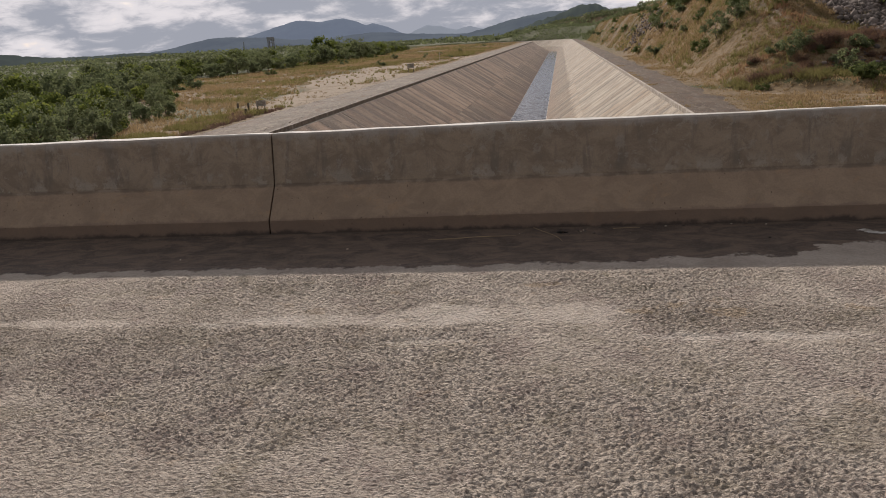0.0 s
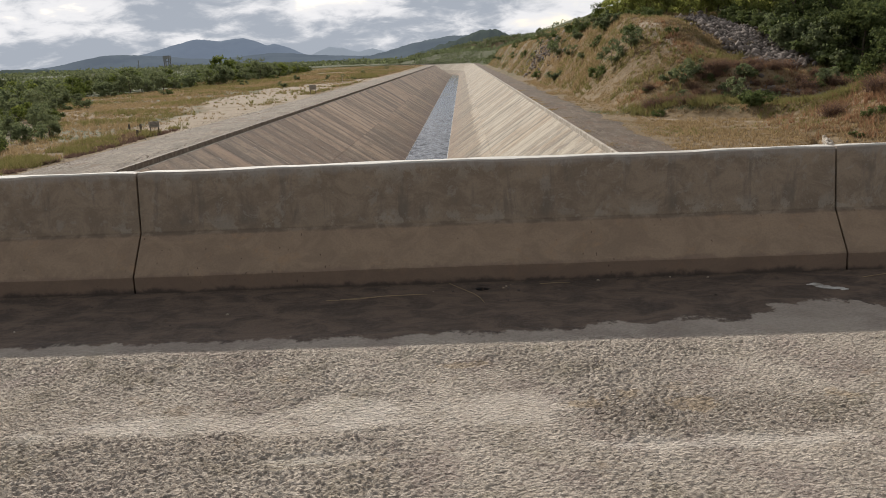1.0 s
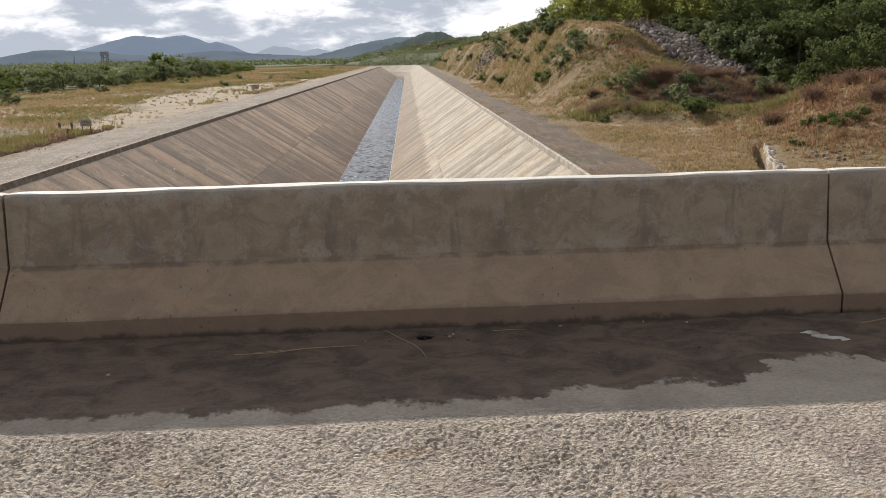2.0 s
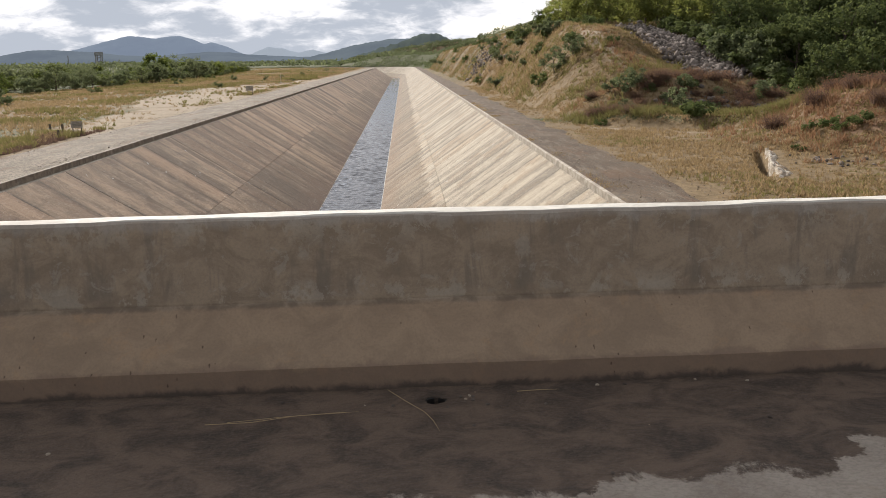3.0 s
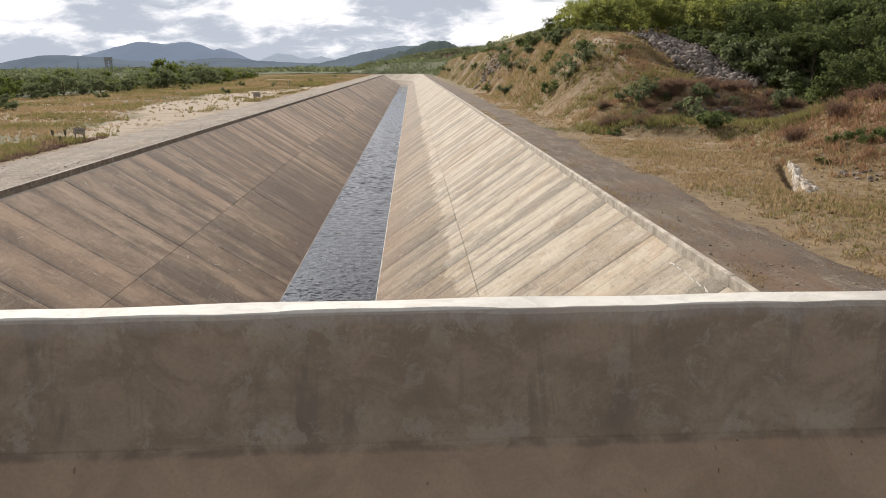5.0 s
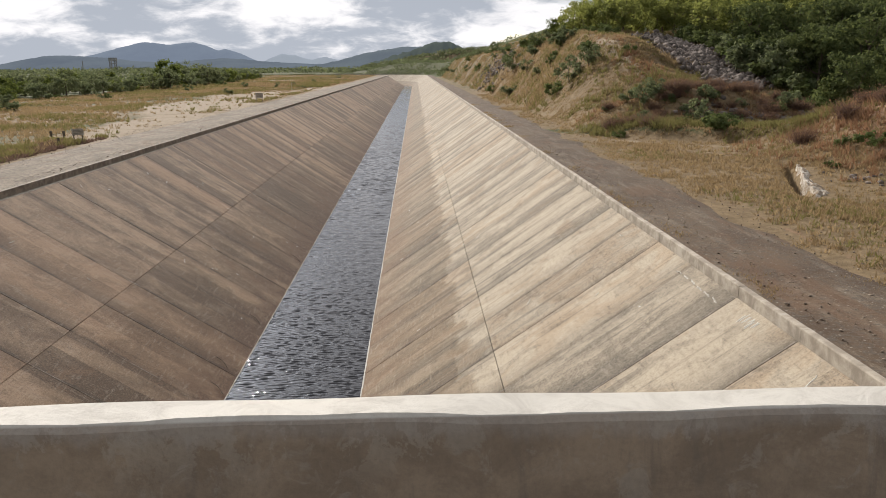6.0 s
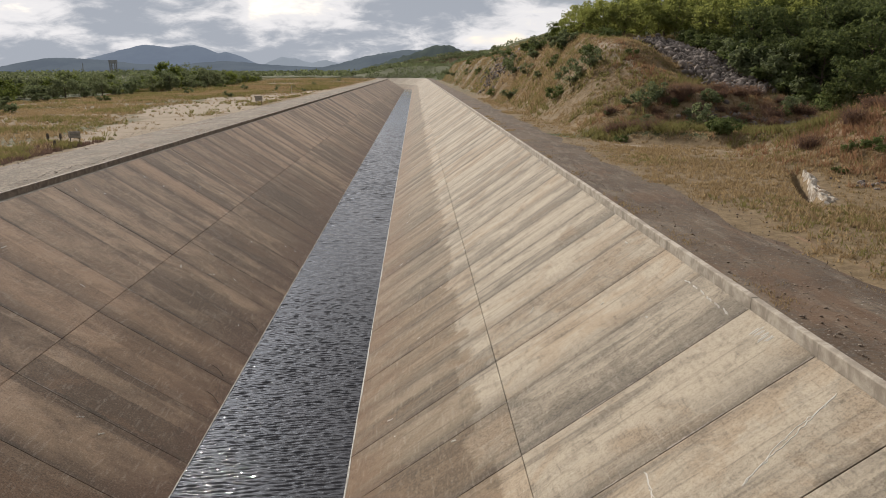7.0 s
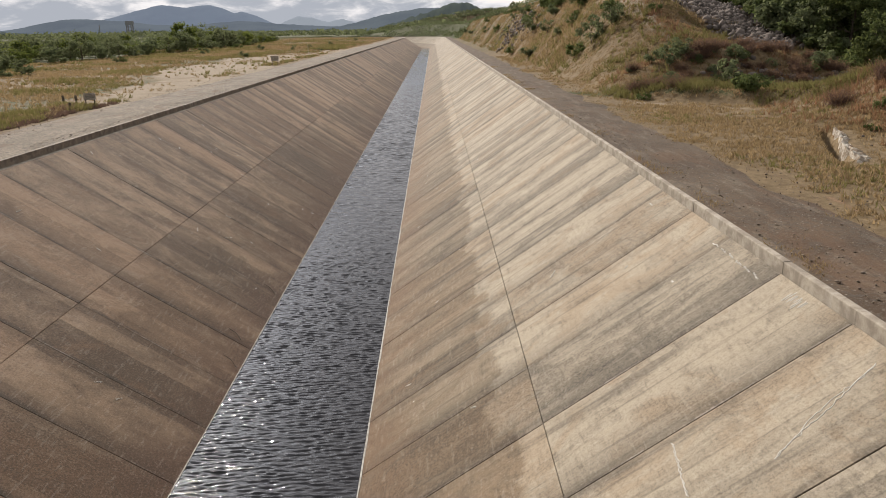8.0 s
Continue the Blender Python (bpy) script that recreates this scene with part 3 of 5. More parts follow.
TWIG = leaf_material("bare_twig", (0.20, 0.125, 0.092), (0.12, 0.080, 0.064), (0.16, 0.108, 0.080))

BARK, g, s = material("bark", 0.9, 0.15)
p = g.place()
g.put(s.inputs["Base Color"], g.mix(g.ramp(g.noise(p, 3.0, 4.0), 0.35, 0.7), (0.13, 0.10, 0.075), (0.07, 0.052, 0.04)))
g.put(s.inputs["Normal"], g.bump(g.noise(g.scaled(p, 6.0, 6.0, 1.0), 3.0, 4.0), 0.03, 0.7))

ROCK, g, s = material("grey_rock", 0.9, 0.2)
p = g.place()
t = g.mix(g.island(), (0.27, 0.225, 0.195), (0.07, 0.058, 0.05))
t = g.mix(g.ramp(g.noise(p, 2.5, 5.0, 0.7), 0.45, 0.75, 0.0, 0.35), t, (0.30, 0.26, 0.22))
g.put(s.inputs["Base Color"], t)
g.put(s.inputs["Normal"], g.bump(g.noise(p, 6.0, 5.0, 0.7), 0.06, 0.7))

STONE, g, s = material("brown_stone", 0.9, 0.2)
g.put(s.inputs["Base Color"], g.mix(g.island(), (0.34, 0.275, 0.21), (0.14, 0.105, 0.078)))

CHALK, g, s = material("white_rock", 0.9, 0.2)
p = g.place()
g.put(s.inputs["Base Color"], g.mix(g.ramp(g.noise(p, 2.8, 6.0, 0.7, 0.5), 0.38, 0.60), (0.62, 0.57, 0.49), (0.30, 0.23, 0.16)))
g.put(s.inputs["Normal"], g.bump(g.noise(p, 5.0, 6.0, 0.75), 0.10, 0.9))


def mountain_material(name, wood, haze_glow):
    """Far wooded slopes; kilometres of lit haze are put in as their own glow."""
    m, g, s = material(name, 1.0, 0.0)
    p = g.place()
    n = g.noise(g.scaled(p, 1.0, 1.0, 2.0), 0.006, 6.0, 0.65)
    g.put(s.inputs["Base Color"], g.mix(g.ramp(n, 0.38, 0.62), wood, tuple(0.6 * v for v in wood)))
    s.inputs["Emission Color"].default_value = (*haze_glow, 1)
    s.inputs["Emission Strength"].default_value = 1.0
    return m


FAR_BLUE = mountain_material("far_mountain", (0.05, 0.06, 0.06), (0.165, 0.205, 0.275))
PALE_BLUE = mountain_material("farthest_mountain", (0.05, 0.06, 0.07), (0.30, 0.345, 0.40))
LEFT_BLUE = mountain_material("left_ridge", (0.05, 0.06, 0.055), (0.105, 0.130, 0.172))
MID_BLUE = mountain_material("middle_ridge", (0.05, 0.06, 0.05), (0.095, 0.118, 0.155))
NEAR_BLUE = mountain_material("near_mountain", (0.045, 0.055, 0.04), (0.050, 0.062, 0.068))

PAINT, g, s = material("weathered_board", 0.7, 0.3)
p = g.place()
g.put(s.inputs["Base Color"], g.mix(g.ramp(g.noise(p, 4.0, 5.0, 0.7), 0.4, 0.65), (0.46, 0.41, 0.35), (0.30, 0.26, 0.21)))
FADED, g, s = material("faded_lettering", 0.8, 0.2)
s.inputs["Base Color"].default_value = (0.22, 0.20, 0.17, 1)
POST, g, s = material("weathered_post", 0.9, 0.15)
p = g.place()
g.put(s.inputs["Base Color"], g.mix(g.ramp(g.noise(p, 5.0, 4.0), 0.4, 0.65), (0.17, 0.14, 0.11), (0.09, 0.075, 0.06)))
# near-black all over, for the drain pipe
DRAIN_BLACK, g, s = material("dark_pipe", 0.5, 0.3)
s.inputs["Base Color"].default_value = (0.02, 0.018, 0.016, 1)
FOAM, g, s = material("dried_scum", 0.8, 0.2)
p = g.place()
g.put(s.inputs["Base Color"], g.mix(g.ramp(g.noise(p, 8.0, 5.0, 0.7), 0.4, 0.65), (0.50, 0.48, 0.44), (0.26, 0.235, 0.20)))
CHALKLINE, g, s = material("white_sealant", 0.8, 0.2)
s.inputs["Base Color"].default_value = (0.66, 0.63, 0.57, 1)
DRYSTEM, g, s = material("dry_stem", 0.8, 0.2)
s.inputs["Base Color"].default_value = (0.42, 0.32, 0.18, 1)
TOWERWALL = concrete_material("tower_concrete", (0.42, 0.42, 0.43), (0.32, 0.325, 0.34))

# ---- ground ----
def spread(a, b, step, grow, end):
    """Even steps from a to b, then growing steps to end."""
    out = list(np.arange(a, b, step))
    while out[-1] < end:
        step *= grow
        out.append(out[-1] + step)
    return out


lx = [-18.0 - v for v in spread(0.0, 62, 1.15, 1.12, 4200)]
rx = [7.78 + v for v in spread(0.0, 62, 0.8, 1.13, 4200)]
rx = rx + list(np.arange(13.9, 20.5, 0.19))
xs = np.array(sorted(lx + [-17.72, -14.0, MIDDLE, 3.0, 7.5] + rx))
back_y = [4.0 - v for v in spread(1.5, 16, 1.5, 1.35, 700)]
ys = np.array(sorted(back_y + list(np.arange(26.1, 38, 0.36)) + [4.0 + v for v in spread(0.0, 150, 1.0, 1.022, 760)] + [4.0 + v for v in spread(800, 801, 20, 1.12, 4700)]))
GX, GY = np.meshgrid(xs, ys)
GZ = height(GX, GY)
U = off_canal(GX, GY)
trench = np.where(GY < BEND_Y, (U > -12.8) & (U < 12.6), np.abs(U) < 13.5)
GZ = np.where(trench & (GY < 760), -14.5, GZ)
nx, ny = len(xs), len(ys)
idx = np.arange(nx * ny).reshape(ny, nx)
quads = np.stack([idx[:-1, :-1], idx[:-1, 1:], idx[1:, 1:], idx[1:, :-1]], -1).reshape(-1, 4)
ground = tagged(mesh_object("ground", np.stack([GX, GY, GZ], -1).reshape(-1, 3), quads, GROUND, smooth_faces=True), "dry grassy plain and hillside beside the canal", "ground", kind="structure")


def cover_at(x, y):
    """Bare earth, green growth and red soil at a place, each from 0 to 1."""
    u = off_canal(x, y)
    edge = np.interp(y, [46, 53, 58, 70, 83, 110, 157, 184, 205, 330], [-23, -25.4, -26.3, -29.2, -31.3, -37.4, -40.5, -36, -29, -27])
    bare = smooth(-2.2, 2.2, x - edge + 1.2 * wave(x, y, 7, 81)) * (x < -22) * (u < 0) * smooth(48, 56, y) * (0.66 + 0.18 * wave(x, y, 11, 82) - 0.25 * smooth(190, 300, y))
    bare = bare * (1 - 0.7 * smooth(-27.5, -25.5, x) * smooth(118, 130, y) * (1 - smooth(185, 200, y)))
    bare = np.maximum(bare, 0.9 * hump(x + 0.02 * (y - 84), y, 22.0, 87, 1.2, 14) * (u > 0))
    bare = np.maximum(bare, 0.6 * (u > 0) * smooth(1.6, 0.3, np.abs((y - 49.5) + (x - 17.5) * 1.3)) * (x > 13))
    green = np.where(u < 0, smooth(2, -10, x - wood_edge(y)), 0)
    green = np.maximum(green, np.where(u > 0, 0.55 * smooth(0.0, 2.0, (y - 52) + (x - 17.5) * 1.1) * smooth(10, 5, (y - 52) + (x - 17.5) * 1.1), 0))
    green = np.maximum(green, np.where(u > 0, smooth(36, 46, x) * smooth(62, 75, y) + smooth(40, 50, x), 0))
    green = np.maximum(green, np.where(u > 0, 0.42 * smooth(100, 190, y), 0))
    green = np.maximum(green, np.where((u < -24) & (y < 400), 0.40 + 0.2 * wave(x, y, 14, 63), 0))
    green = np.maximum(green, np.where(u > 0, smooth(380, 500, y), smooth(500, 800, y)))
    red = 0.75 * hump(x, y, 26, 39, 5, 8) + 0.35 * hump(x, y, 22, 64, 8, 4) + 0.45 * hump(x + 0.02 * (y - 80), y, 22.8, 80, 1.3, 10) + 0.55 * smooth(12.8, 11.6, x) * (x > 11) * smooth(50, 15, y)
    return np.clip(bare, 0, 1), np.clip(green, 0, 1), np.clip(np.where(u > 0, red, 0), 0, 1)


attr = ground.data.color_attributes.new("cover", "FLOAT_COLOR", "POINT")
cb_, cg_, cr_ = cover_at(GX, GY)
attr.data.foreach_set("color", np.stack([cb_, cg_, cr_, np.ones_like(cb_)], -1).astype(np.float32).ravel())


def along(s, u):
    """The place s metres along the canal and u metres right of its middle line."""
    if s < BEND_Y:
        return MIDDLE + u, s
    a = min((s - BEND_Y) / BEND_R, math.radians(80))
    rest = s - BEND_Y - a * BEND_R
    cx, cy = MIDDLE - BEND_R, BEND_Y
    r = BEND_R + u
    return cx + r * math.cos(a) - rest * math.sin(a), cy + r * math.sin(a) + rest * math.cos(a)


def ribbon(profile, stations):
    """Corners and faces of a profile of (u, z) drawn along the canal."""
    verts = []
    for s in stations:
        for u, z in profile:
            x, y = along(s, u)
            verts.append((x, y, z))
    k = len(profile)
    faces = [(i * k + j, i * k + j + 1, (i + 1) * k + j + 1, (i + 1) * k + j) for i in range(len(stations) - 1) for j in range(k - 1)]
    return np.array(verts), np.array(faces)


STATIONS = list(np.arange(-60, 520, 4.0)) + list(np.arange(520, 840, 6.0))
UL, UR, UWL, UWR = LEFT_X - MIDDLE, RIGHT_X - MIDDLE, WATER_L - MIDDLE, WATER_R - MIDDLE
v, f = ribbon([(UL - 0.42, GROUND_Z - 0.04), (UL - 0.75, GROUND_Z + 0.03), (UL - 2.0, GROUND_Z + 0.10), (UL - 4.6, GROUND_Z + 0.06), (UL - 6.2, GROUND_Z - 0.05)][::-1], STATIONS)
v[:, 0] += 0.25 * wave(v[:, 0], v[:, 1], 5, 11) * (np.abs(v[:, 0] - MIDDLE) > 17)
tagged(mesh_object("service_road_left", v, f, GRAVEL, smooth_faces=True), "pale gravel service road along the canal", "road", kind="structure")
v, f = ribbon([(UR + 0.12, GROUND_Z + 0.015), (UR + 0.8, GROUND_Z + 0.04), (UR + 1.5, GROUND_Z + 0.055), (UR + 2.3, GROUND_Z + 0.07), (UR + 3.0, GROUND_Z + 0.05), (UR + 3.9, GROUND_Z - 0.06)], list(np.arange(-60, 160, 1.0)) + [s for s in STATIONS if s >= 160])
v[:, 0] += (0.35 * wave(v[:, 0], v[:, 1], 4, 12) + 0.30 * wave(v[:, 0], v[:, 1], 1.7, 13)) * (v[:, 0] > RIGHT_X + 2.6)
tagged(mesh_object("service_road_right", v, f, TRACK, smooth_faces=True), "brown earth service track along the canal", "road", kind="structure")

# ---- canal lining: panels of concrete with recessed joints ----
def slope_frame(side):
    if side == "left":
        return Vector((LEFT_X, 0, LEFT_Z)), Vector((WATER_L, 0, WATER_Z))
    return Vector((RIGHT_X, 0, RIGHT_Z)), Vector((WATER_R, 0, WATER_Z))


def panel_mesh(side, v0, v1, mat, name="lining_panel"):
    a, b = slope_frame(side)
    down = b - a
    out = Vector((down.z, 0, -down.x)).normalized()
    if out.z < 0:
        out = -out
    gap = 0.008
    e = gap / down.length

    def at(vv, y, lift):
        return a + down * vv + Vector((0, y, 0)) + out * lift

    rings = []
    for inset, lift in ((0.0, -0.07), (0.0, -0.008), (0.007, 0.0)):
        i = inset / down.length
        rings.append([at(v0 + e + i, gap + inset, lift), at(v0 + e + i, STRIP[side] - gap - inset, lift), at(v1 - e - i, STRIP[side] - gap - inset, lift), at(v1 - e - i, gap + inset, lift)])
    verts = [tuple(p) for r in rings for p in r]
    faces = []
    for r in range(2):
        for k in range(4):
            faces.append((r * 4 + k, r * 4 + (k + 1) % 4, r * 4 + 4 + (k + 1) % 4, r * 4 + 4 + k))
    faces.append((8, 9, 10, 11))
    if (Vector(verts[9]) - Vector(verts[8])).cross(Vector(verts[11]) - Vector(verts[8])).z < 0:
        faces = [q[::-1] for q in faces]
    me = bpy.data.meshes.new(name)
    me.from_pydata(verts, [], faces)
    me.materials.append(mat)
    return me


# how weathered the strips next to the bridge are, from the sixth on: upper half, lower half (0 pale, 1 dark)
WEATHERED = {"right": [(0.45, 0.5), (0.38, 0.55), (0.22, 0.50), (0.78, 0.85), (0.10, 0.45), (0.72, 0.60), (0.18, 0.40), (0.50, 0.65), (0.30, 0.45), (0.62, 0.70), (0.25, 0.50), (0.55, 0.60)],
             "left": [(0.40, 0.5), (0.45, 0.60), (0.35, 0.45), (0.50, 0.62), (0.42, 0.50), (0.60, 0.70), (0.38, 0.52), (0.30, 0.60), (0.55, 0.66), (0.35, 0.50), (0.62, 0.72), (0.48, 0.70), (0.56, 0.75), (0.40, 0.60), (0.66, 0.80), (0.50, 0.85), (0.80, 0.95), (0.70, 1.0), (0.90, 1.0), (0.55, 0.85), (0.85, 0.95), (0.45, 0.70)]}


def panel_look(side, i, low):
    """A panel's weathering, its warmth and the share of dark run-off from its joint."""
    known = WEATHERED[side]
    age = known[i - 5][low] if 5 <= i < 5 + len(known) else min(1.0, max(0.0, random.gauss(0.5, 0.26)))
    return (age, random.random(), random.random() ** 0.8, 1.0)


LOWEST = 1.07  # the lining goes on below the water
random.seed(4)
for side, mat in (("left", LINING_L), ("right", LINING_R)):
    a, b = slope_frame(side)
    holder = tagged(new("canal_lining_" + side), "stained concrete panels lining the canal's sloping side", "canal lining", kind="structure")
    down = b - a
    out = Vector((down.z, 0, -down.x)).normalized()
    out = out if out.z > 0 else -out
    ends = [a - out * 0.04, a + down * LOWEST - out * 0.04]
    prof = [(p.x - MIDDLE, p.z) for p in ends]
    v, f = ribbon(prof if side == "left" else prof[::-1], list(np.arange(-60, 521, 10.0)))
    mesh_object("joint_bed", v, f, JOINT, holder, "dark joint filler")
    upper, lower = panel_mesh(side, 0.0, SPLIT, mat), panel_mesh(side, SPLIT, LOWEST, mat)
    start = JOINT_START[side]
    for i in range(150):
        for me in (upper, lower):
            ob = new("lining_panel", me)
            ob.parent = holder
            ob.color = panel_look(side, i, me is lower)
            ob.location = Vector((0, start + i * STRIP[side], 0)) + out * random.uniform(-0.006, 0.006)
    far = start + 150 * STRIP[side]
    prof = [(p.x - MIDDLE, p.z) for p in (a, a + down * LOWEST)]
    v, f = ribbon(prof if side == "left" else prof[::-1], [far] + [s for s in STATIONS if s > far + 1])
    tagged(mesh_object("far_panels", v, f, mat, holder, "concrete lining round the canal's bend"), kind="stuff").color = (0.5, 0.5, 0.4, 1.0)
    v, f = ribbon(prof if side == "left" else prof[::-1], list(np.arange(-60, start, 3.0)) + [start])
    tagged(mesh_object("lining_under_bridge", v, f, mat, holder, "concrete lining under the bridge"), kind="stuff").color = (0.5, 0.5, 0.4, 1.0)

# ---- water ----
wxs = np.linspace(WATER_L - 0.5, WATER_R + 0.5, 104)
wys = np.concatenate([np.arange(-60, 6, 2.0), np.arange(6, 36, 0.028), 36 + np.cumsum(np.linspace(0.028, 0.15, 830)), 110 + np.cumsum(np.linspace(0.15, 0.55, 205)), np.arange(183, 521, 0.9)])
WX, WY = np.meshgrid(wxs, wys)
WH = np.zeros_like(WX)
wr = np.random.default_rng(2)
for k in range(46):
    lam = 0.115 * 2.9 ** wr.random()
    th = wr.normal(0.06, 0.30)
    kx, ky = 2 * math.pi / lam * math.sin(th), 2 * math.pi / lam * math.cos(th)
    phase = kx * WX + ky * WY + wr.uniform(0, 6.28) + 1.2 * wave(WX, 1.6 * WY, 1.3, 200 + k)
    reach = 36 + (lam / 3 - 0.028) / 0.00165
    WH += (0.062 / (2 * math.pi)) * lam * (0.55 * np.sin(phase) + 0.9 * (0.64 - np.abs(np.sin(phase / 2)))) * (1 - smooth(reach - 14, reach + 8, WY))
WH *= 1.35 * (WY > 5)
for k in range(26):
    lam = 0.42 * 3.0 ** wr.random()
    th = wr.normal(0, 0.55)
    kx, ky = 2 * math.pi / lam * math.sin(th), 2 * math.pi / lam * math.cos(th)
    WH += (0.046 / (2 * math.pi)) * lam * np.sin(kx * WX + ky * WY + wr.uniform(0, 6.28) + 1.3 * wave(WX, WY, 3.5, 300 + k)) * smooth(28, 80, WY)
i = np.arange(WX.size).reshape(WX.shape)
q = np.stack([i[:-1, :-1], i[:-1, 1:], i[1:, 1:], i[1:, :-1]], -1).reshape(-1, 4)
water = tagged(mesh_object("water", np.stack([WX, WY, WATER_Z + WH], -1).reshape(-1, 3), q, WATER, smooth_faces=True), "rippled dark water flowing in the canal", "water", kind="structure")
v, f = ribbon([(UWL - 0.5, WATER_Z), (UWR + 0.5, WATER_Z)], [520] + [s for s in STATIONS if s > 521])
mesh_object("far_water", v, f, WATER, water)
v, f = ribbon([(UWL - 1.0, WATER_Z - 1.0), (UWR + 1.0, WATER_Z - 1.0)], STATIONS)
tagged(mesh_object("canal_bed", v, f, JOINT), "dark silty canal bed", "canal bed", kind="structure")

# ---- curbs, in cast lengths ----
def curb_profile(side):
    x0 = LEFT_X if side == "left" else RIGHT_X
    sgn = -1 if side == "left" else 1
    if side == "left":  # set back behind a narrow ledge
        return [(x0 - dx, z) for dx, z in ((0.25, -4.2), (0.25, CURB_Z - 0.02), (0.265, CURB_Z), (0.41, CURB_Z), (0.43, CURB_Z - 0.02), (0.43, -4.2))]
    return [(x0 + sgn * dx, z) for dx, z in ((0.03, -4.2), (0.03, CURB_Z - 0.02), (0.05, CURB_Z), (0.19, CURB_Z), (0.21, CURB_Z - 0.02), (0.21, -4.2))]


def curb_mesh(side, length):
    prof = curb_profile(side)
    k = len(prof)
    verts = [(x, y, z) for y in (0.002, length - 0.002) for x, z in prof]
    faces = [(i, (i + 1) % k, k + (i + 1) % k, k + i) for i in range(k)]
    bm = bmesh.new()
    vs = [bm.verts.new(p) for p in verts]
    for q in faces:
        bm.faces.new([vs[i] for i in q])
    bm.faces.new(vs[:k])
    bm.faces.new(vs[k:])
    bmesh.ops.recalc_face_normals(bm, faces=bm.faces)
    me = bpy.data.meshes.new("curb_length")
    bm.to_mesh(me)
    bm.free()
    me.materials.append(SHADED_CURB if side == "left" else CURB)
    return me


v, f = ribbon([(UL - 0.30, LEFT_Z - 0.012), (UL - 0.004, LEFT_Z + 0.004), (UL + 0.004, LEFT_Z - 0.05)], STATIONS)
mesh_object("ledge", v, f, CURB, bpy.data.objects["canal_lining_left"], "narrow concrete ledge above the lining")
random.seed(8)
for side in ("left", "right"):
    holder = tagged(new("curb_" + side), "worn concrete curb along the canal's edge", "curb", kind="structure")
    me = curb_mesh(side, STRIP[side])
    for i in range(166):
        ob = new("curb_length", me)
        ob.parent = holder
        ob.location = (random.uniform(-0.006, 0.006), JOINT_START[side] + i * STRIP[side], random.uniform(-0.008, 0.008))
    u0 = (LEFT_X if side == "left" else RIGHT_X) - MIDDLE
    sg = -1 if side == "left" else 1
    b0, zt = (0.25 if side == "left" else 0.03), CURB_Z
    prof = [(u0 + sg * b0, -4.2), (u0 + sg * b0, zt), (u0 + sg * (b0 + 0.18), zt), (u0 + sg * (b0 + 0.18), -4.2)]
    v, f = ribbon(prof if side == "right" else prof[::-1], [JOINT_START[side] + 166 * STRIP[side]] + [s for s in STATIONS if s > 512])
    tagged(mesh_object("far_curb", v, f, CURB, holder), kind="stuff")

# ---- bridge: deck, abutments, parapet ----
def deck_z(x):
    return GRADE * x


DRAIN = (0.08, -0.165)
bm = bmesh.new()
hx, hy, hw = DRAIN[0], DRAIN[1], 0.16
ring_in, ring_out = [], []
for k in range(32):
    a = 2 * math.pi * k / 32
    c, s_ = math.cos(a), math.sin(a)
    wob = 1 + 0.10 * math.sin(3 * a + 1) + 0.06 * math.sin(7 * a)
    ring_in.append(bm.verts.new((hx + 0.055 * wob * c, hy + 0.042 * wob * s_, deck_z(hx) - 0.004)))
    q = hw / max(abs(c), abs(s_))
    ring_out.append(bm.verts.new((hx + q * c, hy + q * s_, deck_z(hx + q * c))))
shaft = [bm.verts.new((v.co.x, v.co.y, -0.25)) for v in ring_in]
for k in range(32):
    j = (k + 1) % 32
    bm.faces.new((ring_in[k], ring_out[k], ring_out[j], ring_in[j]))
    bm.faces.new((shaft[k], ring_in[k], ring_in[j], shaft[j]))
X0, X1, Y0, Y1 = -45.0, 45.0, -9.6, 0.0
for x0, x1, y0, y1 in ((X0, hx - hw, Y0, Y1), (hx + hw, X1, Y0, Y1), (hx - hw, hx + hw, Y0, hy - hw), (hx - hw, hx + hw, hy + hw, Y1)):
    bm.faces.new([bm.verts.new((x, y, deck_z(x))) for x, y in ((x0, y0), (x1, y0), (x1, y1), (x0, y1))])
bmesh.ops.recalc_face_normals(bm, faces=bm.faces)
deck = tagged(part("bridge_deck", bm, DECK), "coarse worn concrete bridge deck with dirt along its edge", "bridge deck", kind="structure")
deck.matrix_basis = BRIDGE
bm = bmesh.new()
box(bm, X0, X1, Y0, 0.47, -0.75, -0.255)
part("deck_slab", bm, CURB, deck, "concrete slab under the deck")
# the stones of the worn surface, where the camera passes over it
def smear_at(x, y):
    out = np.zeros_like(x)
    xr, yr = x + 0.17 * wave(x, y, 0.2, 91), y + 0.07 * wave(x, y, 0.14, 92)
    for cx, cy, rx, ry in SMEARS:
        out = np.maximum(out, 1 - smooth(0.55, 1.25, ((xr - cx) / rx) ** 2 + ((yr - cy) / ry) ** 2))
    return out


def pebbled(x, y, cell, seed):
    """Height of close-set rounded stones about one cell across."""
    ix, iy = np.floor(x / cell), np.floor(y / cell)
    best, pick = np.full(x.shape, 9.0), np.zeros(x.shape)
    for i in (-1, 0, 1):
        for j in (-1, 0, 1):
            jx, jy = ix + i, iy + j
            fx, fy = (jx + hash2(jx, jy, seed)) * cell, (jy + hash2(jx, jy, seed + 1)) * cell
            d = np.hypot(x - fx, y - fy) / cell
            near_ = d < best
            best, pick = np.where(near_, d, best), np.where(near_, hash2(jx, jy, seed + 2), pick)
    return np.clip(1 - (best / 0.62) ** 2, 0, 1) * (0.45 + 0.75 * pick)


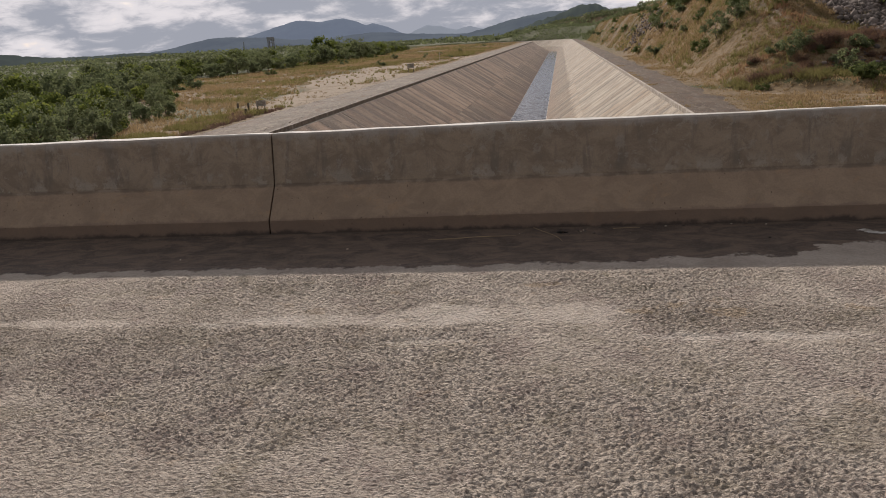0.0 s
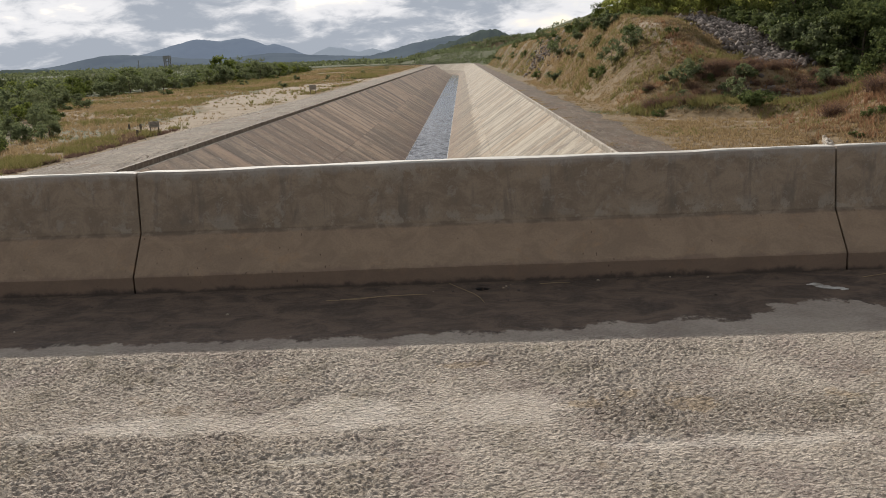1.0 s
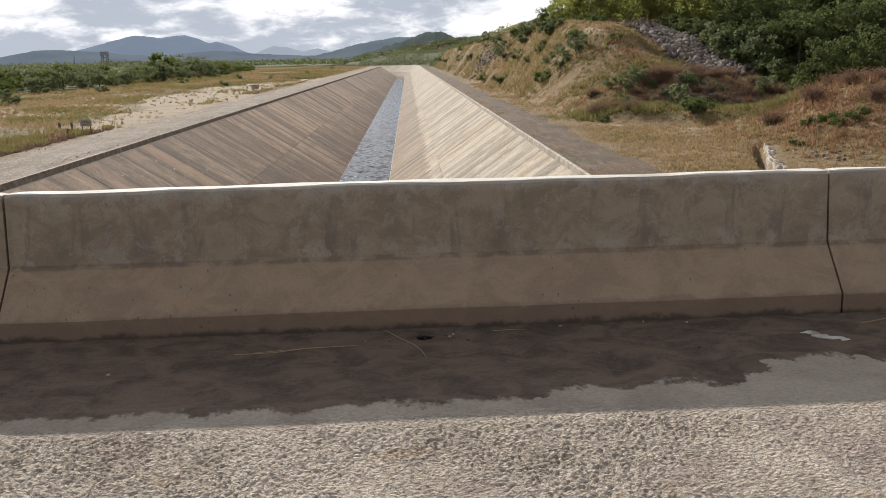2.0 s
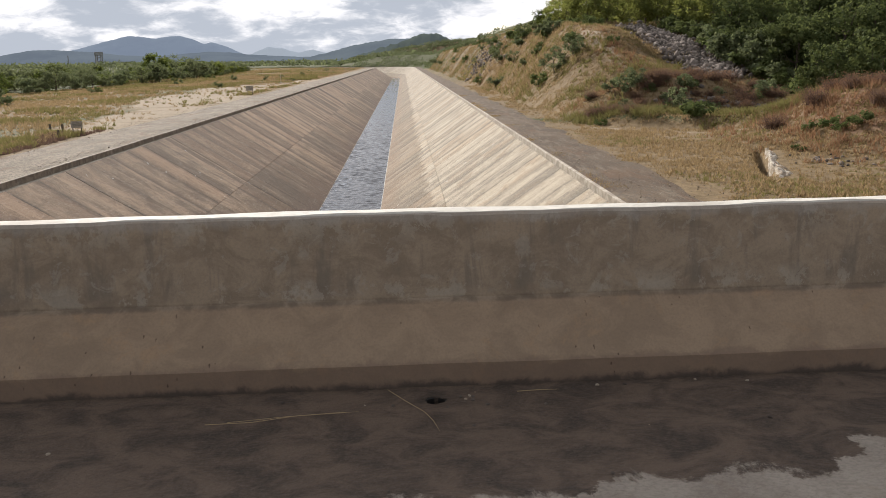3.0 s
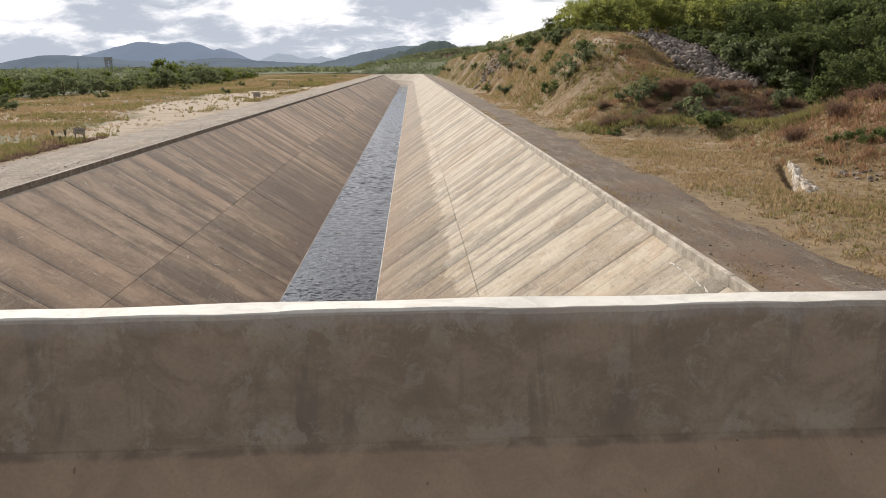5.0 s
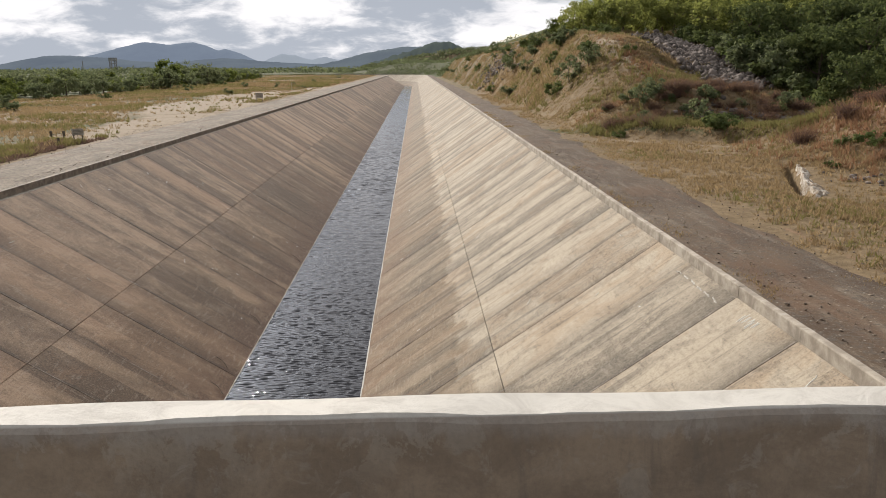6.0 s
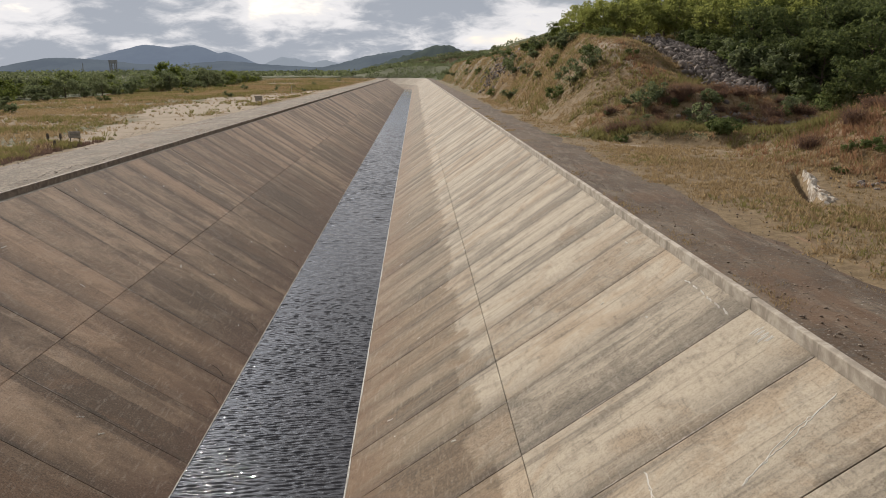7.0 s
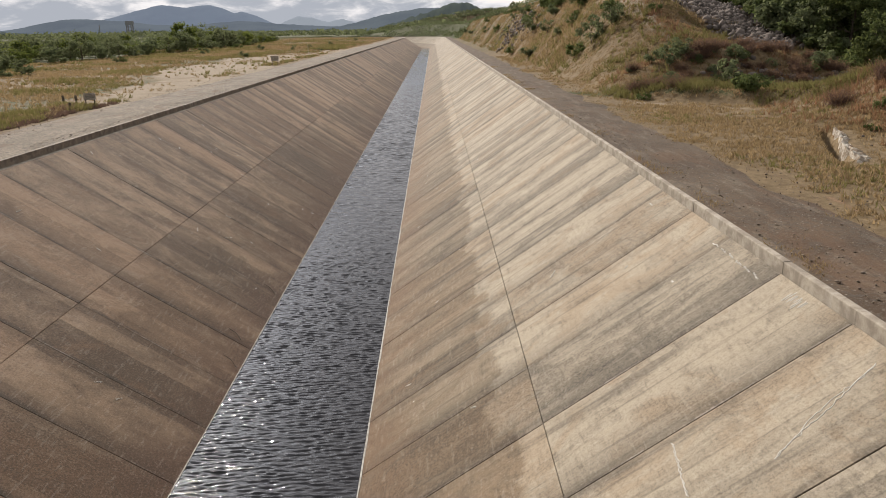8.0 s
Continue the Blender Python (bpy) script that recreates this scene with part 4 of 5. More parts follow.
gx, gy = np.meshgrid(np.arange(-4.0, 3.2, 0.0078), np.arange(-4.25, -1.0, 0.0078))
hgt = 0.0140 * pebbled(gx * 0.72, gy, 0.0150, 3) + 0.0030 * pebbled(gx * 0.7, gy, 0.030, 8) + 0.004 * wave(gx, gy, 0.12, 95)
worn = 0.55 + 0.45 * smooth(-0.35, 0.35, wave(gx, gy, 0.7, 96))
hgt *= 1 + 0.35 * np.clip(1.3 - ((gx - ROUGH[0]) / ROUGH[2]) ** 2 - ((gy - ROUGH[1]) / ROUGH[3]) ** 2, 0, 1)
hgt *= worn * (1 - 0.74 * smear_at(gx, gy) * (0.80 + 0.30 * wave(gx, gy, 0.09, 97))) * (1 - 0.92 * smooth(-1.42, -1.22, gy))
rim = smooth(-4.0, -3.8, gx) * (1 - smooth(3.0, 3.18, gx)) * smooth(-4.25, -4.1, gy) * (1 - smooth(-1.07, -1.015, gy))
i = np.arange(gx.size).reshape(gx.shape)
q = np.stack([i[:-1, :-1], i[:-1, 1:], i[1:, 1:], i[1:, :-1]], -1).reshape(-1, 4)
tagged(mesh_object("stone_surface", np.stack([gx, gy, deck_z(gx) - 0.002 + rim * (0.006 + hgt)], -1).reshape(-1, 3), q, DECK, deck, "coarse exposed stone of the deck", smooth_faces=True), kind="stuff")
bm = bmesh.new()
ring = []
for rad, z in ((0.050, -0.25), (0.050, -0.010), (0.058, -0.006)):
    ring.append([bm.verts.new((hx + rad * math.cos(6.2832 * k / 24), hy + 0.78 * rad * math.sin(6.2832 * k / 24), z)) for k in range(24)])
for r, s2 in zip(ring, ring[1:]):
    for k in range(24):
        bm.faces.new((r[k], r[(k + 1) % 24], s2[(k + 1) % 24], s2[k]))
bm.faces.new(ring[0])
part("drain_pipe", bm, DRAIN_BLACK, deck, "dark open drain pipe in the deck")
for x0, x1 in ((-26.0, -24.6), (14.0, 15.4)):
    bm = bmesh.new()
    box(bm, x0, x1, Y0 + 0.3, 0.3, -6.0, -0.755, 0.03)
    tagged(part("bridge_abutment", bm, CURB), "plain concrete abutment carrying the bridge", "abutment", kind="structure").matrix_basis = BRIDGE


def parapet_mesh(length, seed):
    """A cast length of road barrier, with a slightly wavering top edge."""
    rnd = random.Random(seed)
    prof = [(-0.002, -0.26), (0.0, 0.0), (0.006, 0.122), (0.014, 0.134), (0.226, 0.384), (0.246, 0.410), (0.304, 0.852), (0.320, 0.870), (0.428, 0.870), (0.440, 0.855), (0.455, 0.30), (0.455, -0.26)]
    steps = 66
    bm = bmesh.new()
    rows = []
    ph = [rnd.uniform(0, 6.28) for _ in range(6)]
    for i in range(steps + 1):
        x = 0.007 + (length - 0.014) * i / steps
        w = 0.0035 * math.sin(2.1 * x + ph[0]) + 0.0028 * math.sin(5.3 * x + ph[1]) + 0.0018 * math.sin(13 * x + ph[2]) + rnd.uniform(-0.0012, 0.0012)
        w2 = 0.003 * math.sin(1.7 * x + ph[3]) + 0.002 * math.sin(7 * x + ph[4])
        row = []
        for j, (y, z) in enumerate(prof):
            dz, dy = 0.0, 0.0
            if j in (6, 7):
                dz, dy = w, w * 1.6
            elif j in (8, 9):
                dz, dy = w2, w2
            elif j in (2, 3, 4, 5):
                dz = 0.6 * w2
            pin = 0.006 if i in (0, steps) and 1 <= j <= 10 else 0.0
            row.append(bm.verts.new((x, y + dy + (pin if j < 8 else -pin), z + dz - (pin if 6 <= j <= 9 else 0))))
        rows.append(row)
    for r, s2 in zip(rows, rows[1:]):
        for j in range(len(prof)):
            k = (j + 1) % len(prof)
            bm.faces.new((r[j], s2[j], s2[k], r[k]))
    bm.faces.new(rows[0])
    bm.faces.new(rows[-1][::-1])
    bmesh.ops.recalc_face_normals(bm, faces=bm.faces)
    return bm


JOINT_X, LENGTH = -2.53, 5.28
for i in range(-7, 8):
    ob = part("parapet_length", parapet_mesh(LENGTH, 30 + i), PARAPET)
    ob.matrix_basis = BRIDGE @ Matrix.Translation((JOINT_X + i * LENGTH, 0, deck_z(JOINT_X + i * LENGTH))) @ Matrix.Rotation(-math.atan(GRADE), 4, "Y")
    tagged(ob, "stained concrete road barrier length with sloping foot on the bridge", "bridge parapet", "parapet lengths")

# ---- distance ----
FARTHEST = [(-217, 0), (-197, 4.9), (-183, 9.5), (-170, 15.5), (-163, 18.1), (-155, 16.7), (-146, 16.0), (-136, 12.6), (-126, 10.6), (-110, 13.9), (-102, 11.8), (-95, 10.5), (-74, 5.0), (-40, 0.2)]
FAR = [(-422, 11.5), (-401, 16.7), (-384, 20.0), (-367, 24.5), (-354, 27.1), (-333, 32.3), (-320, 32.3), (-299, 29.5), (-286, 31.4), (-269, 32.6), (-257, 29.3), (-241, 22.5), (-231, 24.4), (-211, 17.7), (-190, 8.2), (-177, 4.8), (-143, 0)]
LEFT = [(-606, 1.8), (-544, 3.5), (-503, 7.9), (-476, 13.1), (-449, 17.6), (-429, 18.2), (-401, 16.7), (-374, 14.6), (-340, 10.4), (-299, 8.1), (-265, 11.3), (-238, 13.1), (-211, 11.7), (-183, 8.8), (-149, 6.7), (-109, 4.5), (-54, 0.3)]
RIGHT = [(-149, 0.0), (-132, 1.9), (-115, 4.5), (-95, 9.1), (-79, 13.1), (-53, 19.3), (-34, 22.2), (-23, 23.1), (-6, 24.7), (8, 24.7), (34, 21.9), (75, 19.0), (178, 19.9), (450, 15.4)]
HILL = [(-68, 0.3), (-54, 5.6), (-27, 14.2), (-6, 20.1), (8, 24.0), (24, 28.6), (34, 30.6), (41, 29.9), (54, 25.8), (74, 22.4), (109, 21.6), (246, 16.3)]
SCRUB = [(-66, 0), (-45, 4.5), (-20, 8.5), (16, 14.5), (44, 19), (96, 22.3), (178, 21.9)]


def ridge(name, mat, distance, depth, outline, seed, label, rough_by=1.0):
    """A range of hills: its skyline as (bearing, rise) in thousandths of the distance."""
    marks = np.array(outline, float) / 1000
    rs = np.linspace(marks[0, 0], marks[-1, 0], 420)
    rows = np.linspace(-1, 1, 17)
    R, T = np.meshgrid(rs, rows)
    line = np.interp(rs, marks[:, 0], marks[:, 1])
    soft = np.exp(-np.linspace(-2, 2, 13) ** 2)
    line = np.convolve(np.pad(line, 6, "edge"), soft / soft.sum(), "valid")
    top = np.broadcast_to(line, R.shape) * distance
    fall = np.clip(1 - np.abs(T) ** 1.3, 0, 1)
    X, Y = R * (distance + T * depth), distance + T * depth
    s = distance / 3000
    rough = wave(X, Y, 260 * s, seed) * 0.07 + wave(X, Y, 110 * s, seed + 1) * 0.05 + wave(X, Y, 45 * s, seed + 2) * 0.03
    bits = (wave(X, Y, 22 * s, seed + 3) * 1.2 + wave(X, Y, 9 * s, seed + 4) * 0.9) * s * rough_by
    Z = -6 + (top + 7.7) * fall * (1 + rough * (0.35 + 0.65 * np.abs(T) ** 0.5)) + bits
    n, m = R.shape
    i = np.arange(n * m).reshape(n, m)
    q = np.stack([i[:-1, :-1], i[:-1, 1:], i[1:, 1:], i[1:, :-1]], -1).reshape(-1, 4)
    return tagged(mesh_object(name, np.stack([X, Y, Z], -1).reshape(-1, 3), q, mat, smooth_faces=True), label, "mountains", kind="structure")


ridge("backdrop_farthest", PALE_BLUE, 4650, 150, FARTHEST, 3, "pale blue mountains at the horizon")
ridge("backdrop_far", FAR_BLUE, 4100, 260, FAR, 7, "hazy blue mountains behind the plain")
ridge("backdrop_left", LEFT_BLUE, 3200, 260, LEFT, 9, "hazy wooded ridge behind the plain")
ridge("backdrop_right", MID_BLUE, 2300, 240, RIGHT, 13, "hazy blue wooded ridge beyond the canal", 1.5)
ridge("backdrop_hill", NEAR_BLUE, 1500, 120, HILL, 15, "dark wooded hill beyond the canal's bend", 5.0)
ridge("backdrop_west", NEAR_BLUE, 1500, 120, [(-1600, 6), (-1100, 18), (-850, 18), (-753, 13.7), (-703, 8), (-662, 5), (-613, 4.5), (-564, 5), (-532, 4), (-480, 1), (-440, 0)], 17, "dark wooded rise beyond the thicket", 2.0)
scrub_hill = ridge("backdrop_scrub", GROUND, 780, 70, SCRUB, 19, "low scrubby hill beyond the canal's bend", 2.0)

# ---- plants ----
def leaf_quads(rng, centres, size, outward=None):
    """A small bent leaf at each centre, turned at random."""
    n = len(centres)
    a = rng.normal(size=(n, 3))
    if outward is not None:
        a = a * 0.5 + outward
    a /= np.linalg.norm(a, axis=1)[:, None] + 1e-9
    b = np.cross(a, rng.normal(size=(n, 3)))
    b /= np.linalg.norm(b, axis=1)[:, None] + 1e-9
    c = np.cross(a, b)
    s = (size * rng.uniform(0.6, 1.35, n))[:, None]
    verts = np.stack([centres - b * s, centres - c * s * 0.55, centres + b * s, centres + c * s * 0.55], 1).reshape(-1, 3)
    faces = np.arange(4 * n).reshape(n, 4)
    return verts, faces


def crown_points(rng, tall, wide, base, clumps, per, flat=0.8):
    """Leaf places in clumps round an uneven crown, with gaps between the clumps."""
    pts, outs = [], []
    mid = np.array([0, 0, (tall + base) / 2])
    half = np.array([wide, wide, (tall - base) / 2])
    for _ in range(clumps):
        d = rng.normal(size=3)
        d /= np.linalg.norm(d)
        d[2] = d[2] * 0.9 + 0.18
        c = mid + d * half * rng.uniform(0.55, 1.0)
        r = wide * rng.uniform(0.22, 0.42)
        q = rng.normal(size=(per, 3))
        q /= np.linalg.norm(q, axis=1)[:, None]
        q *= (rng.random(per) ** 0.45)[:, None] * r * np.array([1, 1, flat])
        pts.append(c + q)
        outs.append(q / r * 0.9 + np.array([0, 0, 0.35]))
    return np.concatenate(pts), np.concatenate(outs)


def make_tree(name, seed, tall, wide, base, clumps, per, size, mat, label, category, group):
    rng, rnd = np.random.default_rng(seed), random.Random(seed)
    root = thing(name, (0, 0, 0), label, category, group)
    bm = bmesh.new()
    lean = Vector((rnd.uniform(-0.12, 0.12), rnd.uniform(-0.12, 0.12), 1)) * tall
    tube(bm, [lean * k + Vector((rnd.uniform(-0.1, 0.1), rnd.uniform(-0.1, 0.1), -0.2)) * (k > 0) for k in (0, 0.2, 0.42, 0.65, 0.86)], [0.045 * tall * 0.55, 0.019 * tall, 0.015 * tall, 0.010 * tall, 0.004 * tall])
    for k in range(6):
        a = 6.28 * (k + rnd.random() * 0.6) / 6
        s0 = lean * rnd.uniform(0.16, 0.5)
        tip = s0 + Vector((math.cos(a) * wide * 0.75, math.sin(a) * wide * 0.75, tall * rnd.uniform(0.18, 0.4)))
        tube(bm, [s0, s0.lerp(tip, 0.5) + Vector((0, 0, -0.04 * tall)), tip], [0.011 * tall, 0.007 * tall, 0.002 * tall], 5)
    part("trunk", bm, BARK, root, "grey-brown branching trunk")
    pts, outs = crown_points(rng, tall, wide, base, clumps, per)
    v, f = leaf_quads(rng, pts, size, outs)
    mesh_object("crown", v, f, mat, root)
    return root


def plant(kinds, places, rng, low=0.75, high=1.25, sink=0.1):
    """Copies of the kinds at the places, the first of each kind being the one that was built."""
    used = set()
    zs = height(np.array([p[0] for p in places]), np.array([p[1] for p in places]))
    for i, (x, y, *more) in enumerate(places):
        k = int(rng.integers(len(kinds)))
        sc = (more[0] if more else 1.0) * rng.uniform(low, high)
        m = pose(x, y, float(zs[i]) - sink, 0, 0, rng.uniform(0, 360))
        ob = kinds[k] if k not in used else copy_thing(kinds[k], m)
        used.add(k)
        ob.matrix_basis = m
        ob.scale = (sc * rng.uniform(0.9, 1.15), sc * rng.uniform(0.9, 1.15), sc)
    for k, ob in enumerate(kinds):
        if k not in used:
            for o in (*ob.children_recursive, ob):
                bpy.data.objects.remove(o)


rng = np.random.default_rng(21)
# wooded hillside right of the canal
WOOD_SIZES = ((6.6, 2.9, 0.2), (5.6, 2.8, 0.1), (7.4, 3.1, 0.4), (4.8, 2.7, 0.0), (6.2, 3.3, 0.2), (5.8, 2.6, 0.1))
sunlit_kinds = [make_tree("hill_tree", 40 + k, t, w, b, 28, 84, 0.185, LEAF if k == 1 else LEAF_SUNLIT, "sunlit yellow-green leafy tree on the hillside's crest", "tree", "hillside trees") for k, (t, w, b) in enumerate(WOOD_SIZES[:4])]
shaded_kinds = [make_tree("hill_tree", 50 + k, t, w, b, 28, 84, 0.185, LEAF_SHADED, "green leafy tree in the dense hillside wood, darkened as in shade", "tree", "hillside trees") for k, (t, w, b) in enumerate(WOOD_SIZES[1:])]


def in_wood(x, y):
    behind = y > 115 + 3 * math.sin(x) and x > 24.5 and y < 170
    right = x > 43.0 + 1.5 * math.sin(y * 0.3) and y > 66 + 0.15 * (x - 42) and y < 165
    strip = x > 40.6 - 0.10 * (y - 94) and y > 85
    return behind or right or strip


places = []
for yy in np.arange(62, 168, 4.6):
    for xx in np.arange(20, 112, 4.6):
        x, y = xx + rng.uniform(-1.7, 1.7), yy + rng.uniform(-1.7, 1.7)
        if in_wood(x, y) and x < 0.64 * y + 8 and rng.random() < (1.0 if y < 128 else 0.62):
            places.append((x, y, (0.8 + 0.25 * rng.random()) * (0.66 + 0.34 * float(smooth(26, 41, x)))))
plant(sunlit_kinds, [q for q in places if q[1] > 104 and q[0] < 54], rng, 0.72, 1.38)
plant(shaded_kinds, [q for q in places if q[1] <= 104 or q[0] >= 54], rng, 0.72, 1.38)

# thicket beyond the left plain
thicket_kinds = [make_tree("thicket_tree", 60 + k, t, w, b, 26, 48, 0.24, LEAF_DARK if k % 3 else LEAF, "low dense green tree in the thicket beyond the plain", "tree", "thicket trees")
                 for k, (t, w, b) in enumerate(((4.8, 2.7, 0.0), (4.1, 2.6, 0.0), (5.2, 2.9, 0.0), (3.5, 2.5, 0.0), (5.6, 3.0, 0.1)))]
places = []
yy = 27.0
while yy < 470:
    step = 2.9 + 0.7 * float(smooth(60, 110, yy)) + yy * 0.013
    e = float(wood_edge(yy))
    xx = e - 1.0
    deep = 48 if yy < 140 else 34
    while xx > e - deep:
        if rng.random() < (0.80 if yy < 110 else 0.86):
            tallness = 0.62 + 0.42 * smooth(0, 14, e - xx) + 0.25 * rng.random()
            tallness *= (0.58 + 0.42 * float(smooth(70, 135, yy))) * (0.86 + 0.50 * float(smooth(-0.325, -0.30, xx / yy) * (1 - smooth(-0.235, -0.215, xx / yy))) * float(smooth(160, 200, yy) * (1 - smooth(310, 350, yy))))
            tallness *= 1 + 0.30 * float(wave(xx, yy, 17, 88)) * float(smooth(90, 150, yy)) + 0.2 * (rng.random() < 0.08)
            places.append((xx + rng.uniform(-1.5, 1.5), yy + rng.uniform(-1.5, 1.5), float(tallness)))
        xx -= step * (1.0 + 0.02 * (e - xx))
    yy += step
plant(thicket_kinds, places, rng, 0.8, 1.2)

# shrubs of the plain and of the hill
shrub_kinds = [make_tree("shrub", 80 + k, t, w, 0.0, 12, 46, 0.085, LEAF_SHRUB if k % 2 else LEAF_DARK, "small leafy green shrub on dry grass", "shrub", "shrubs")
               for k, (t, w) in enumerate(((1.1, 0.85), (0.8, 0.9), (1.5, 0.9), (0.7, 0.7)))]
places = [(22.6, 37.2, 1.2), (23.6, 36.6, 0.9), (22.0, 38.5, 0.7), (21.6, 57.0, 1.2), (23.0, 58.0, 1.0), (20.0, 35.6, 0.6), (28.5, 60.5, 0.9), (23.6, 62.0, 1.0),
          (20.8, 67.5, 1.0), (21.8, 68.2, 0.8), (18.6, 62.5, 0.9), (19.4, 63.2, 0.8), (17.5, 63.8, 0.8), (30.0, 62.0, 1.2), (33.0, 63.5, 1.3), (34.6, 60.0, 1.0), (30.8, 57.5, 0.9)]
for _ in range(62):  # green scrub on the hill's shoulder
    y = rng.uniform(84, 128)
    x = 12.8 + rng.uniform(2.0, 11.5) + 0.02 * (y - 90)
    if wave(x, y, 6, 31) > -0.05:
        places.append((x, y, rng.uniform(1.0, 1.9)))
for _ in range(60):  # scrub along the far bank
    y = 118 + 340 * rng.random() ** 1.5
    places.append((14.0 + rng.uniform(0, 3 + 0.04 * y), y, rng.uniform(0.9, 2.2)))
for _ in range(20):  # scrub beyond the canal's bend
    x, y = along(rng.uniform(470, 760), rng.uniform(19, 75))
    places.append((x, y, rng.uniform(1.6, 3.2)))
for _ in range(26):  # weeds about the mound
    places.append((rng.normal(23, 5), rng.normal(61, 2.2), rng.uniform(0.35, 0.95)))
places += [(18.3, 62.0, 1.25), (19.8, 63.0, 1.3), (20.1, 51.2, 1.5), (20.9, 51.8, 1.1), (23.4, 61.6, 1.2), (21.1, 71.8, 0.7), (22.5, 72.1, 0.75)]
for _ in range(42):  # undergrowth along the wood's edge
    y = rng.uniform(80, 113)
    places.append((39.6 - 0.10 * (y - 94) + abs(rng.normal(0, 1.0)), y, rng.uniform(1.6, 2.9)))
for _ in range(36):
    x = rng.uniform(41, 62)
    places.append((x, 70 + 0.15 * (x - 42) + 12 * smooth(45, 41, x) + abs(rng.normal(0, 2.0)), rng.uniform(1.6, 2.9)))
for _ in range(32):
    y = rng.uniform(40, 300)
    e = float(wood_edge(y))
    near = float(smooth(80, 110, y))
    places.append((e + abs(rng.normal(0, 4.0)) * (0.3 + 0.7 * near) - 1.0 - 1.5 * (1 - near), y, rng.uniform(0.9, 2.2) * (0.55 + 0.45 * near)))
for _ in range(12):
    y = rng.uniform(140, 420)
    places.append((rng.uniform(-60, -27), y, rng.uniform(0.7, 1.6)))
places = [q for q in places if abs(q[0] - MIDDLE) > 18.2 or q[1] > BEND_Y]
plant(shrub_kinds, places, rng, 0.8, 1.2, 0.05)

# bare reddish brush on the low mound
brush_kinds = []
for k in range(3):
    root = thing("dry_brush", (0, 0, 0), "bare reddish-brown brush on the low mound", "brush", "dry brush")
    r2 = np.random.default_rng(120 + k)
    n = 420
    base = r2.normal(0, 0.25, (n, 3)) * np.array([1, 1, 0])
    tip = base + np.stack([r2.normal(0, 0.55, n), r2.normal(0, 0.55, n), r2.uniform(0.45, 1.35, n)], 1)
    sidev = r2.normal(0, 0.016, (n, 3))
    v = np.stack([base - sidev, base + sidev, tip], 1).reshape(-1, 3)
    tagged(mesh_object("twig", v, np.arange(3 * n).reshape(n, 3), TWIG, root, "thin bare twigs"), kind="stuff")
    pts = base + (tip - base) * r2.uniform(0.35, 1.0, (n, 1))
    lv, lf = leaf_quads(r2, pts, 0.055)
    tagged(mesh_object("dead_leaf", lv, lf, RUST, root, "withered rusty leaves"), kind="stuff")
    brush_kinds.append(root)
places = []
for _ in range(46):
    x, y = rng.normal(23.0, 5.0), rng.normal(61.5, 2.4)
    if x > 13.5 and x < 36:
        places.append((x, y, rng.uniform(0.4, 0.85)))
for _ in range(26):
    places.append((rng.normal(28.0, 2.5), rng.normal(42.0, 3.0), rng.uniform(0.5, 0.9)))
plant(brush_kinds, places, rng, 0.8, 1.2, 0.05)


def grass(name, mat, count, area, keep, tall, rng, label, thickness=0.018, per=7):
    """Tufts of thin blades over an area (x0, x1, y0, y1), where keep(x, y) is above chance."""
    x0, x1, y0, y1 = area
    t = count // per
    w = rng.random(t * 4)
    y = y0 + (y1 - y0) * w ** 1.35
    x = rng.uniform(x0, x1, t * 4)
    ok = rng.random(t * 4) < keep(x, y)
    x, y = x[ok][:t], y[ok][:t]
    x, y = np.repeat(x, per) + rng.normal(0, 0.10, len(x) * per), np.repeat(y, per) + rng.normal(0, 0.10, len(y) * per)
    z = height(x, y)
    n = len(x)
    h = tall * rng.uniform(0.45, 1.3, n) * (1 + 0.35 * wave(x, y, 3.0, 41))
    base = np.stack([x, y, z - 0.02], 1)
    a = rng.uniform(0, 6.2832, n)
    wd = thickness * rng.uniform(0.7, 1.6, n) * (1 + np.clip(y, 0, 200) / 60)
    sv = np.stack([np.cos(a) * wd, np.sin(a) * wd, np.zeros(n)], 1)
    lean = np.stack([rng.normal(0, 0.48, n) * h, rng.normal(0, 0.48, n) * h, h], 1)
    v = np.stack([base - sv, base + sv, base + lean], 1).reshape(-1, 3)
    return tagged(mesh_object(name, v, np.arange(3 * n).reshape(n, 3), mat), label, "grass", kind="stuff")


def right_field(x, y):
    b, gr, rd = cover_at(x, y)
    u = off_canal(x, y)
    near = smooth(16.0, 17.6, u - 0.7 * wave(x, y, 2.5, 51)) * (0.45 + 0.55 * smooth(16.5, 20, u))
    lush = 0.35 + 0.65 * smooth(-0.4, 0.3, wave(x, y, 4.5, 52))
    rocky = smooth(0.40, 0.75, np.abs(x - 0.25 - 16.78 - 0.38 * (y - 31.5)) + 3 * smooth(36.4, 37.4, y) + 3 * smooth(28.4, 27.6, y))
    return near * lush * rocky * (1 - 0.85 * b) * (1 - smooth(42, 48, x))


def terrace(x, y):
    d = (y - 52) + (x - 17.5) * 1.1
    return smooth(-0.8, 1.2, d) * smooth(11, 6, d) * smooth(12.6, 14, x) * (1 - smooth(32, 38, x)) * smooth(-0.25, 0.35, wave(x, y, 2.6, 58))


def left_field(x, y):
    b, gr, rd = cover_at(x, y)
    return smooth(-23.6, -25, x) * (1 - b) ** 2 * smooth(-4, 1, x - wood_edge(y)) * (0.4 + 0.6 * smooth(-0.3, 0.3, wave(x, y, 5, 53)))


